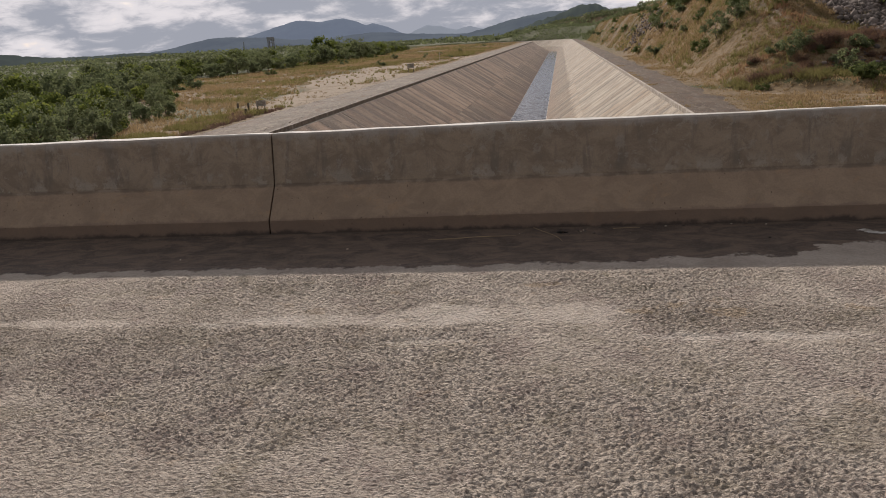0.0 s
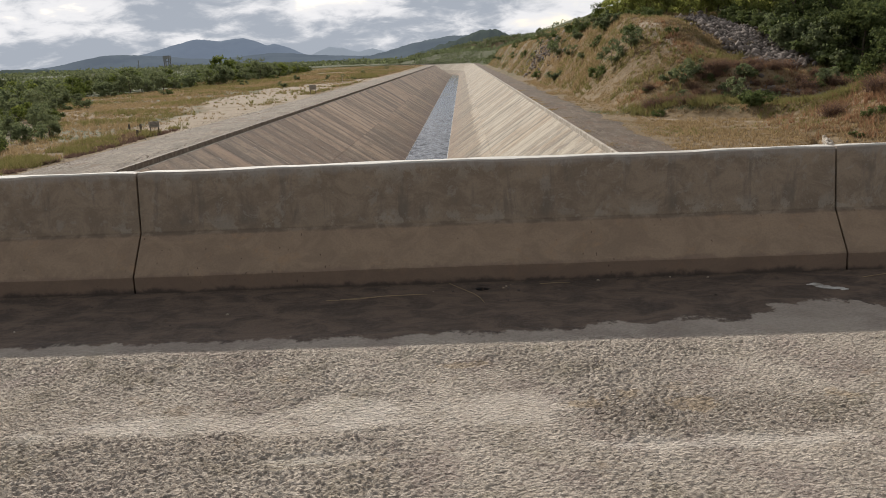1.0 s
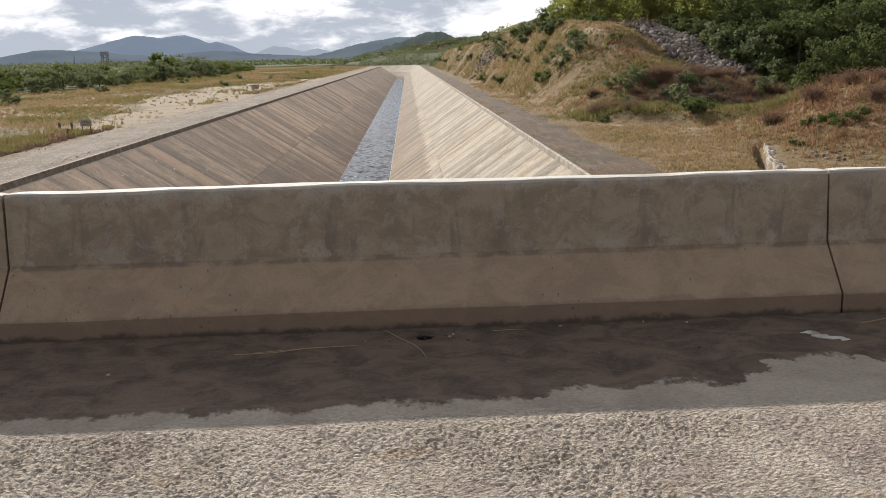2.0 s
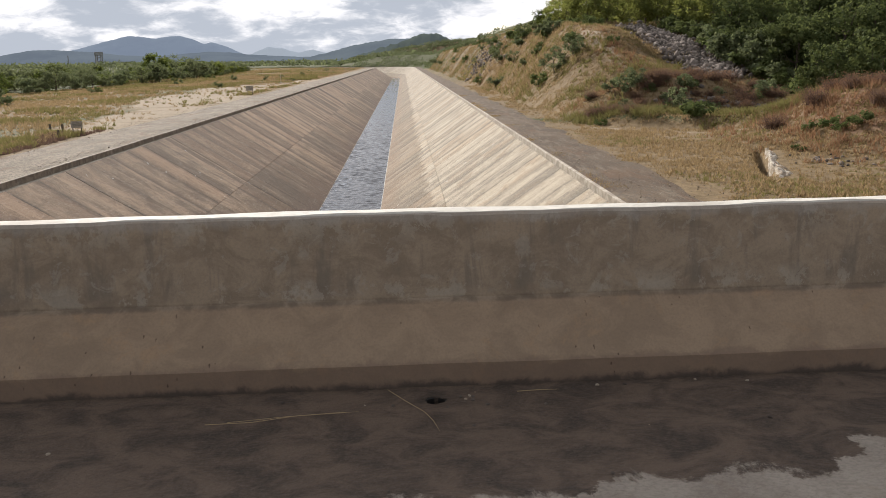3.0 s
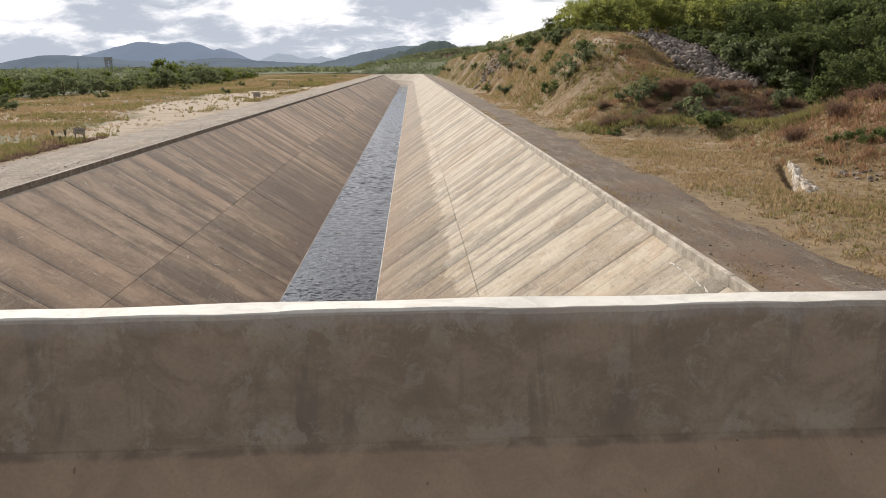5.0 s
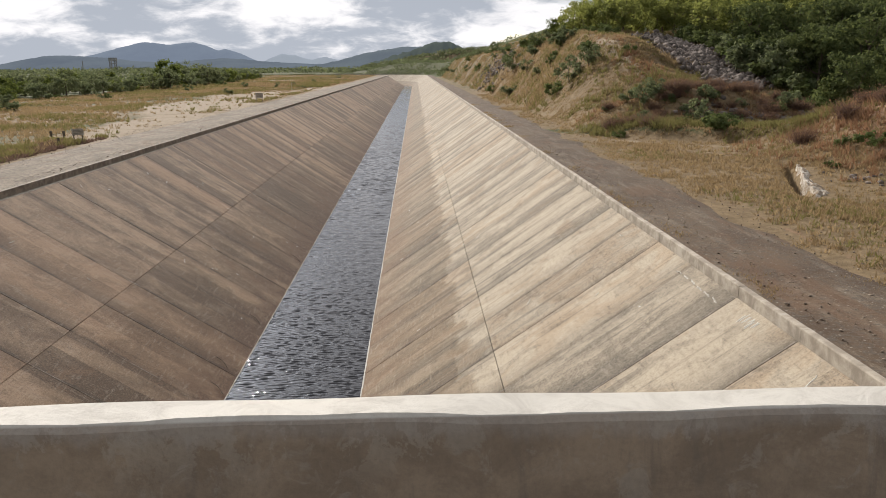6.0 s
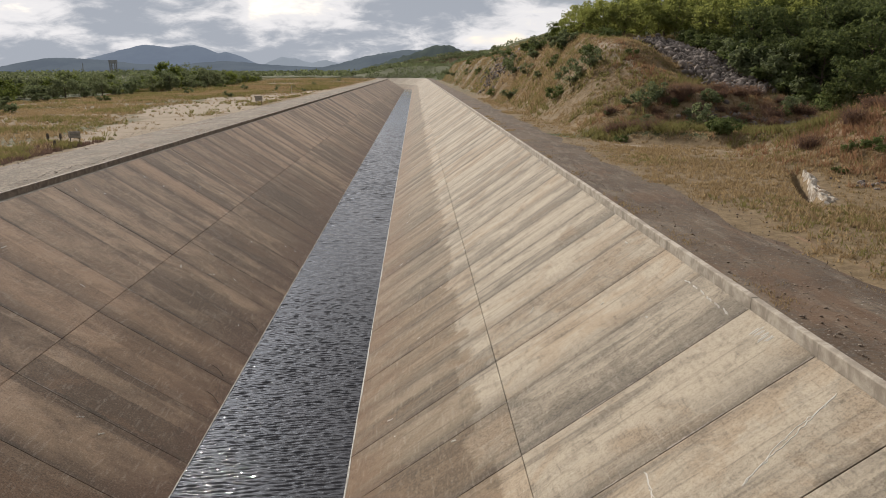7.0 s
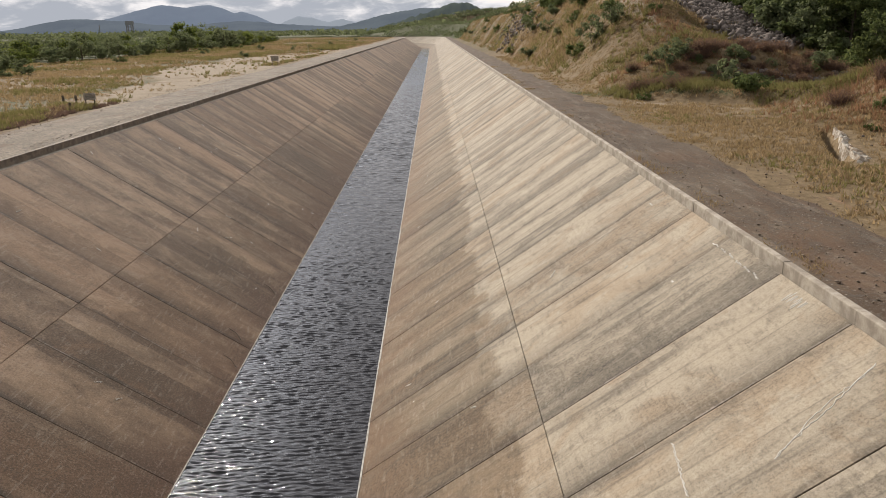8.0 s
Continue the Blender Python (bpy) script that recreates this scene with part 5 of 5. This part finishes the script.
grass("dry_grass", STRAW, 290000, (10.6, 48, 10, 150), right_field, 0.16, rng, "straw-coloured dry grass over the bank and hill")
grass("green_turf", GREENGRASS, 32000, (11.5, 40, 12, 110), lambda x, y: right_field(x, y) * smooth(-0.05, 0.5, wave(x, y, 5.5, 84) + 0.7 * hump(x, y, 15.5, 24, 5, 7)), 0.15, rng, "short green grass among the straw of the bank")
grass("rusty_grass", RUST, 36000, (14, 40, 22, 100), lambda x, y: np.clip(cover_at(x, y)[2], 0, 1) * 0.9, 0.40, rng, "rusty red dry grass on the knoll and mound")
grass("tall_grass", GREENGRASS, 34000, (13, 38, 22, 90), terrace, 0.52, rng, "tall yellow-green grass along the low bank")
grass("roadside_weeds", STRAW, 16000, (7.8, 12.0, 9, 110), lambda x, y: smooth(0.0, 0.5, wave(x, y, 1.6, 55)) * (smooth(9.0, 8.0, x) + 0.6 * smooth(10.2, 11.2, x)), 0.11, rng, "sparse dry weeds along the earth track")
grass("bank_grass", STRAW, 60000, (12.5, 40, 95, 420), lambda x, y: smooth(18.0, 19.5, off_canal(x, y)) * smooth(-0.5, 0.2, wave(x, y, 6, 59)), 0.45, rng, "dry grass over the far bank")
grass("bank_weeds", GREENGRASS, 36000, (12.5, 45, 70, 420), lambda x, y: smooth(18.0, 19.5, off_canal(x, y)) * smooth(0.0, 0.45, wave(x, y, 5, 60)), 0.5, rng, "yellow-green weeds over the bank")
grass("plain_grass", STRAW, 120000, (-95, -23.5, 34, 330), left_field, 0.26, rng, "straw-coloured dry grass over the plain")
grass("plain_weeds", GREENGRASS, 90000, (-80, -23.5, 34, 240), lambda x, y: left_field(x, y) * smooth(-0.1, 0.4, wave(x, y, 8, 57)), 0.32, rng, "yellow-green weeds over the plain")

grass("verge_weeds", GREENGRASS, 9000, (-28.5, -23.6, 34, 62), lambda x, y: smooth(-23.4, -24.2, x) * smooth(-29, -26, x) * smooth(-0.2, 0.3, wave(x, y, 2.2, 68)), 0.34, rng, "weeds along the edge of the gravel road")
grass("verge_litter", TWIG, 7000, (-26.5, -23.6, 34, 60), lambda x, y: smooth(-0.1, 0.4, wave(x, y, 1.7, 69)), 0.2, rng, "dark withered weeds along the edge of the gravel road")
grass("far_plain_grass", STRAW, 60000, (-120, -23.5, 240, 620), lambda x, y: smooth(-19.0, -21.0, off_canal(x, y)) * smooth(-0.4, 0.2, wave(x, y, 12, 75)), 0.5, rng, "dry grass over the far plain")
grass("far_plain_weeds", GREENGRASS, 30000, (-120, -24.5, 220, 620), lambda x, y: smooth(-20.0, -22.0, off_canal(x, y)) * smooth(0.0, 0.5, wave(x, y, 15, 76)), 0.7, rng, "green weeds over the far plain")
# far woods over the plain, too far to tell one tree from another
n = 26000
fx, fy = -70 - 700 * rng.random(n) ** 1.4, 60 + 1100 * rng.random(n) ** 1.1
ok = (fx < wood_edge(fy) - 30)
fx, fy = fx[ok], fy[ok]
fz = height(fx, fy) + (2.2 + 1.6 * wave(fx, fy, 7, 61) + 1.0 * wave(fx, fy, 40, 62)) * rng.uniform(0.2, 1.15, len(fx)) ** 0.7
v, f = leaf_quads(rng, np.stack([fx, fy, fz], 1), 0.95, np.tile([0, -0.3, 0.8], (len(fx), 1)))
m = 20000
gx2, gy2 = rng.uniform(-520, 330, m), 690 + 500 * rng.random(m)
gz2 = height(gx2, gy2) + (3.0 + 2.0 * wave(gx2, gy2, 12, 64) + 1.4 * wave(gx2, gy2, 60, 65)) * rng.uniform(0.1, 1.1, m) ** 0.7
v2, f2 = leaf_quads(rng, np.stack([gx2, gy2, gz2], 1), 1.7, np.tile([0, -0.3, 0.8], (m, 1)))
v, f = np.concatenate([v, v2]), np.concatenate([f, f2 + len(v)])
tagged(mesh_object("far_woods", v, f, LEAF_DARK), "dark green woods stretching over the plain", "woods", kind="stuff")

# scrub over the low hill beyond the bend
hv = np.empty(len(scrub_hill.data.vertices) * 3, np.float32)
scrub_hill.data.vertices.foreach_get("co", hv)
hv = hv.reshape(-1, 3)
hv = hv[hv[:, 1] < 790]
pick = hv[rng.integers(len(hv), size=30000)] + rng.normal(0, 2.0, (30000, 3)) * np.array([1, 1, 0.0])
pick = pick[wave(pick[:, 0], pick[:, 1], 16, 66) + 0.5 * wave(pick[:, 0], pick[:, 1], 6, 67) > -0.1]
pick[:, 2] += rng.uniform(0, 2.6, len(pick))
v, f = leaf_quads(rng, pick, 0.8, np.tile([0, -0.4, 0.7], (len(pick), 1)))
tagged(mesh_object("hill_scrub", v, f, LEAF_DARK), "green scrub over the low hill beyond the bend", "scrub", kind="stuff")

# scrub over the bank round the bend
n = 26000
us, ss = 18.5 + 95 * rng.random(n) ** 1.3, rng.uniform(430, 790, n)
pts = np.array([along(s_, u_) for s_, u_ in zip(ss, us)])
ok = (wave(pts[:, 0], pts[:, 1], 11, 73) + 0.6 * wave(pts[:, 0], pts[:, 1], 4, 74) > -0.15) & (pts[:, 0] > -60)
pts = pts[ok]
v, f = leaf_quads(rng, np.stack([pts[:, 0], pts[:, 1], height(pts[:, 0], pts[:, 1]) + rng.uniform(0, 2.3, len(pts))], 1), 0.62, np.tile([0, -0.4, 0.7], (len(pts), 1)))
tagged(mesh_object("bend_scrub", v, f, LEAF_DARK), "dense green scrub over the bank round the bend", "scrub", kind="stuff")

# ---- stones ----
def stone_field(name, centres, sizes, mat, rng, label, category, kind="stuff", squash=0.7):
    """Broken stones, each a lumpy block of its own."""
    bm = bmesh.new()
    bmesh.ops.create_icosphere(bm, subdivisions=1, radius=1.0)
    bm.verts.ensure_lookup_table()
    base = np.array([v.co[:] for v in bm.verts])
    tri = np.array([[v.index for v in f.verts] for f in bm.faces])
    bm.free()
    n, k = len(centres), len(base)
    jag = base[None] * rng.uniform(0.65, 1.25, (n, k, 1)) * rng.uniform(0.6, 1.3, (n, 1, 3)) * np.array([1, 1, squash])
    a = rng.uniform(0, 6.28, n)
    ca, sa = np.cos(a)[:, None], np.sin(a)[:, None]
    rot = np.stack([jag[..., 0] * ca - jag[..., 1] * sa, jag[..., 0] * sa + jag[..., 1] * ca, jag[..., 2]], -1)
    v = (rot * np.asarray(sizes)[:, None, None] + np.asarray(centres)[:, None, :]).reshape(-1, 3)
    f = (tri[None] + (np.arange(n) * k)[:, None, None]).reshape(-1, 3)
    ob = mesh_object(name, v, f, mat)
    return tagged(ob, label, category, kind=kind)


n = 2800
t = rng.random(n)
x = 33.3 + 3.6 * t + rng.normal(0, 1.45, n) * (1.15 - 0.35 * t)
y = 110.5 - 23 * t + rng.normal(0, 1.6, n)
c = np.stack([x, y, height(x, y) + rng.uniform(0.0, 0.35, n)], 1)
stone_field("rock_scree", c, rng.uniform(0.16, 0.60, n) * rng.uniform(0.5, 1.0, n), ROCK, rng, "grey broken rocks spilling down the hillside", "rock scree", squash=0.95)
n = 260
x, y = rng.normal(17.5, 1.3, n), rng.normal(168, 12, n)
stone_field("rock_patch", np.stack([x, y, height(x, y)], 1), rng.uniform(0.2, 0.6, n), ROCK, rng, "grey rocks lying on the cut bank", "rocks")
n = 130
x, y = rng.normal(26.0, 4.0, n), rng.normal(59.5, 1.0, n)
stone_field("bank_rocks", np.stack([x, y, height(x, y)], 1), rng.uniform(0.10, 0.35, n), ROCK, rng, "dark rocks among the brush of the mound", "rocks")
n = 3200
x, y = rng.uniform(7.9, 12.6, n), 9 + 80 * rng.random(n) ** 1.6
stone_field("track_stones", np.stack([x, y, height(x, y) + 0.06], 1), 0.010 + 0.035 * rng.random(n) ** 3, STONE, rng, "loose stones scattered over the earth track", "stones")
n = 3500
x, y = rng.uniform(-24.0, -18.2, n), 36 + 120 * rng.random(n) ** 1.4
stone_field("gravel_stones", np.stack([x, y, height(x, y) + 0.07], 1), 0.015 + 0.040 * rng.random(n) ** 3, STONE, rng, "loose stones scattered over the gravel road", "stones")

# pale washed-out bank of the gully
bm = bmesh.new()
rows = []
for k in range(60):
    t = k / 59
    cy = 36.6 - 8.6 * t
    cx = 16.58 + 0.38 * (cy - 31.5) + 0.10 * math.sin(9 * t)
    wide = 0.42 + 0.22 * math.sin(3.14 * t) + 0.28 * noise.noise(Vector((7.0 * t, 0.5, 1.0))) + 0.9 * max(0.0, t - 0.45)
    row = []
    for i in range(9):
        a = i / 8
        q = Vector((cx + 0.10 + wide * a, cy + 0.30 * wide * a, 0))
        zz = float(height(np.array(q.x), np.array(q.y)))
        rim_z = float(height(np.array(cx + 0.3 + wide), np.array(cy)))
        n_ = noise.noise_vector(Vector((q.x * 2.2, q.y * 2.2, a * 2))) + 0.5 * noise.noise_vector(Vector((q.x * 6.5, q.y * 6.5, a * 5)))
        top_z = rim_z + 0.16 * (1 - a) - 0.10 * a ** 3 - 0.22 * smooth(0.85, 1.0, t)
        row.append(bm.verts.new((q.x + 0.10 * n_.x, q.y + 0.14 * n_.y, zz - 0.3 if i == 0 else top_z + 0.13 * n_.z)))
    rows.append(row)
for r, s2 in zip(rows, rows[1:]):
    for i in range(8):
        bm.faces.new((r[i], r[i + 1], s2[i + 1], s2[i]))
tagged(part("white_rock_outcrop", bm, CHALK), "pale washed-out rock along a small gully", "rock")
n = 26
x, y = rng.normal(19.8, 0.7, n), rng.normal(32.0, 0.8, n)
stone_field("gully_stones", np.stack([x, y, height(x, y) + 0.03], 1), rng.uniform(0.05, 0.16, n), ROCK, rng, "grey stones on the knoll beside the gully", "stones")

# ---- signs, posts, tower ----
def signboard(x, y, wide, tall, foot, turn, label):
    z = float(height(np.array(x), np.array(y)))
    root = thing("signboard", (x, y, z - 0.1), label, "sign", "signboards", radians(turn))
    for sx in (-0.36 * wide, 0.36 * wide):
        bm = bmesh.new()
        box(bm, sx - 0.04, sx + 0.04, -0.03, 0.03, 0.0, foot + tall + 0.1, 0.006)
        part("post", bm, POST, root)
    bm = bmesh.new()
    box(bm, -wide / 2, wide / 2, -0.06, -0.034, foot + 0.1, foot + tall + 0.1, 0.006)
    board = part("panel", bm, PAINT, root, "weathered pale sign panel")
    for k in range(3):
        bm = bmesh.new()
        zz = foot + 0.1 + tall * (0.28 + 0.22 * k)
        box(bm, -wide * 0.36, wide * (0.36 - 0.08 * k), -0.066, -0.061, zz, zz + tall * 0.09)
        part("text_bar", bm, FADED, board)
    return root


signboard(-24.7, 57.6, 0.80, 0.48, 0.48, 24, "weathered grey signboard on two posts in grass")
signboard(-24.3, 124.5, 1.15, 0.75, 0.70, 5, "small pale signboard on two posts beside the road")
for x, y, tall in ((-27.9, 60.4, 0.72), (-26.9, 60.3, 0.72), (-25.1, 55.2, 0.62)):
    bm = bmesh.new()
    box(bm, -0.05, 0.05, -0.05, 0.05, 0.0, tall, 0.015)
    box(bm, -0.085, 0.085, -0.06, 0.06, tall * 0.45, tall * 0.98, 0.02)
    ob = part("marker_post", bm, POST)
    ob.location = (x, y, float(height(np.array(x), np.array(y))) - 0.1)
    tagged(ob, "short dark marker post standing in dry grass", "post", "marker posts")

bm = bmesh.new()
tube(bm, [(0, 0, 0), (0.02, 0, 1.1), (0.0, 0, 2.2)], [0.06, 0.055, 0.05], 8)
ob = part("pole", bm, PAINT)
ob.location = (-29.2, 190.0, float(height(np.array(-29.2), np.array(190.0))) - 0.1)
tagged(ob, "thin pale pole standing beside the gravel road", "pole")

root = thing("water_tower", (-341.0, 925.0, -4.0), "grey concrete tower standing over the far woods", "tower")
for sx in (-2.7, 2.7):
    for sy in (-2.7, 2.7):
        bm = bmesh.new()
        box(bm, sx - 0.55, sx + 0.55, sy - 0.55, sy + 0.55, 0, 15.5, 0.05)
        part("column", bm, TOWERWALL, root)
for z0, z1 in ((4.0, 4.8), (8.5, 9.3), (12.6, 13.4)):
    bm = bmesh.new()
    box(bm, -3.1, 3.1, -3.1, 3.1, z0, z1, 0.05)
    part("brace", bm, TOWERWALL, root)
bm = bmesh.new()
box(bm, -3.6, 3.6, -3.6, 3.6, 15.5, 19.4, 0.1)
part("tank", bm, TOWERWALL, root, "square concrete tank")
bm = bmesh.new()
tube(bm, [(0, 0, 0), (0, 0, 8), (0, 0, 16)], [0.7, 0.6, 0.45])
ob = part("mast", bm, TOWERWALL)
ob.location = (-375, 925, -4)
tagged(ob, "thin grey mast standing over the far woods", "mast")

# ---- marks on the lining and at the water's edge ----
lining_right = bpy.data.objects["canal_lining_right"]
lining_left = bpy.data.objects["canal_lining_left"]


def on_slope(side, y, v, lift=0.0):
    a, b = slope_frame(side)
    down = b - a
    out = Vector((down.z, 0, -down.x)).normalized()
    out = out if out.z > 0 else -out
    return a + down * v + Vector((0, y, 0)) + out * lift


def flat_strip(points, side, wide):
    """A thin raised strip lying on the slope along points."""
    a, b = slope_frame(side)
    down = b - a
    out = Vector((down.z, 0, -down.x)).normalized()
    out = out if out.z > 0 else -out
    bm = bmesh.new()
    rows = []
    for i, p in enumerate(points):
        ahead = (points[min(i + 1, len(points) - 1)] - points[max(i - 1, 0)]).normalized()
        across = out.cross(ahead).normalized() * wide
        rows.append([bm.verts.new(q) for q in (p - across - out * 0.004, p - across * 0.7 + out * 0.004, p + across * 0.7 + out * 0.004, p + across - out * 0.004)])
    for r, s2 in zip(rows, rows[1:]):
        for k in range(3):
            bm.faces.new((r[k], r[k + 1], s2[k + 1], s2[k]))
    bmesh.ops.recalc_face_normals(bm, faces=bm.faces)
    return bm


def sealant(side, y0, v0, y1, v1, seed, parent, twin=True, wide=0.0075):
    rnd = random.Random(seed)
    for k in range(2 if twin else 1):
        pts = []
        for i in range(29):
            t = i / 28
            jy, jv = rnd.uniform(-0.035, 0.035), rnd.uniform(-0.0022, 0.0022)
            pts.append(on_slope(side, y0 + (y1 - y0) * t + jy + 0.09 * k * math.sin(3.1 * t) ** 2, v0 + (v1 - v0) * t + jv, 0.006))
        part("crack_sealant", flat_strip(pts, side, wide), CHALKLINE, parent, "white sealant run along a crack")


sealant("right", 11.77, 0.029, 11.05, 0.221, 1, lining_right)
sealant("right", 12.85, 0.330, 11.32, 0.349, 2, lining_right)
for k in range(6):
    sealant("right", 16.5 + 0.52 * k, 0.036 - 0.001 * k, 16.85 + 0.52 * k, 0.030 + 0.002 * (k % 3), 30 + k, lining_right, False, 0.010)
rnd = random.Random(77)
for k in range(46):
    y, v0 = rnd.uniform(18, 60), rnd.uniform(0.03, 0.92)
    side = "right" if k % 2 else "left"
    d = rnd.uniform(0.1, 0.45)
    sealant(side, y, v0, y + d * rnd.uniform(-1, 1), v0 + 0.02 * rnd.uniform(-1, 1), 100 + k, lining_right if side == "right" else lining_left, False, 0.007)
for k in range(9):
    y = 14.52 + 0.080 * k + rnd.uniform(-0.03, 0.03)
    pts = [on_slope("right", y + rnd.uniform(-0.02, 0.02), 0.012 + 0.009 * rnd.random() + (0.010 + 0.014 * rnd.random()) * t, 0.006) for t in (0, 0.5, 1)]
    part("paint_stroke", flat_strip(pts, "right", 0.013), CHALKLINE, lining_right, "patch of worn white paint")

for side, u in (("left", UWL), ("right", UWR)):
    st = list(np.arange(8, 140, 0.25)) + list(np.arange(140, 520, 4))
    rows = []
    sg = -1 if side == "left" else 1
    for s_ in st:
        wid = 0.035 + 0.025 * float(wave(np.array(s_), np.array(u), 0.7, 71)) + 0.02 * float(wave(np.array(s_), np.array(u), 3.0, 72))
        rise = 0.92 if side == "left" else 0.85
        for q in (-0.02, max(wid, 0.008) * (0.75 if side == "right" else 0.3)):
            x, y = along(s_, u + sg * q)
            rows.append((x, y, WATER_Z + max(q, 0) * rise + 0.016))
    f = [(2 * i, 2 * i + 1, 2 * i + 3, 2 * i + 2) for i in range(len(st) - 1)]
    tagged(mesh_object("waterline_scum", rows, f, FOAM, lining_left if side == "left" else lining_right, "thin pale scum at the water's edge"), kind="stuff")

for k, (y, v0) in enumerate(((26.45, 0.985), (28.6, 0.955), (34.5, 0.97), (47.0, 0.98))):
    bm = bmesh.new()
    p = on_slope("left", y, v0, 0.03)
    q = on_slope("left", y + 0.35, v0 - 0.05, 0.04)
    tube(bm, [p, p.lerp(q, 0.5) + Vector((0.03, 0.08, 0.02)), q], [0.025, 0.02, 0.008], 5)
    tagged(part("stranded_stick", bm, POST), "brown stick stranded at the canal's waterline", "stick", "stranded sticks")

# ---- litter on the deck ----
def stem(points, radius, label):
    bm = bmesh.new()
    tube(bm, points, [radius] * (len(points) - 1) + [radius * 0.4], 5)
    ob = tagged(part("straw", bm, DRYSTEM), label, "straw", "straws on the deck")
    ob.matrix_basis = BRIDGE
    return ob


z0 = 0.006
stem([(-1.02, -0.37, z0), (-0.80, -0.37, z0 + 0.004), (-0.60, -0.33, z0 + 0.01), (-0.42, -0.30, z0 + 0.004), (-0.30, -0.285, z0)], 0.0014, "thin dry straw lying on the dirty deck")
stem([(-0.92, -0.355, z0), (-0.64, -0.325, z0 + 0.006), (-0.36, -0.295, z0 + 0.002)], 0.0011, "thin dry straw lying on the dirty deck")
stem([(-0.16, -0.06, z0 + 0.01), (-0.07, -0.20, z0 + 0.008), (0.02, -0.32, z0 + 0.004), (0.06, -0.42, z0 + 0.004), (0.085, -0.52, z0)], 0.0014, "thin dry straw lying on the dirty deck")
stem([(0.50, -0.115, z0 + 0.002), (0.60, -0.11, z0 + 0.004), (0.72, -0.105, z0 + 0.002)], 0.0018, "thin dry straw lying on the dirty deck")
stem([(2.75, -0.22, 0.016), (2.95, -0.16, 0.02), (3.15, -0.13, 0.016)], 0.0018, "thin dry straw lying on the dirty deck")
rnd = random.Random(9)
for k in range(46):
    x, y = rnd.uniform(-3.2, 3.4), -0.03 - 1.1 * rnd.random() ** 1.8
    if k < 18:
        x, y = 0.08 + rnd.gauss(0, 0.16), -0.17 + rnd.gauss(0, 0.05)
        if math.hypot(x - DRAIN[0], (y - DRAIN[1]) * 1.3) < 0.075:
            continue
    r = rnd.uniform(0.004, 0.012)
    bm = bmesh.new()
    made = bmesh.ops.create_icosphere(bm, subdivisions=1, radius=r)["verts"]
    for v in made:
        v.co = Vector((v.co.x * rnd.uniform(0.7, 1.3), v.co.y * rnd.uniform(0.7, 1.3), v.co.z * 0.6))
    ob = part("pebble", bm, CHALK if k % 4 == 0 else ROCK)
    ob.matrix_basis = BRIDGE @ Matrix.Translation((x, min(y, -0.02), deck_z(x) + r * 0.35))
    tagged(ob, "small pale pebble on the dirty deck", "pebble", "pebbles on the deck")
bm = bmesh.new()
for k in range(9):
    t = k / 8
    made = bmesh.ops.create_icosphere(bm, subdivisions=2, radius=0.022 + 0.02 * math.sin(3 * t), matrix=Matrix.Translation((2.34 + 0.17 * t, -0.33 - 0.15 * t + 0.02 * math.sin(9 * t), deck_z(2.4))) @ Matrix.Diagonal((1.3, 0.7, 0.22, 1)))["verts"]
    for v in made:
        v.co += Vector(noise.noise_vector(v.co * 22)) * 0.008
tagged(part("mortar_spill", bm, FOAM), "hardened grey mortar spill on the deck", "mortar").matrix_basis = BRIDGE
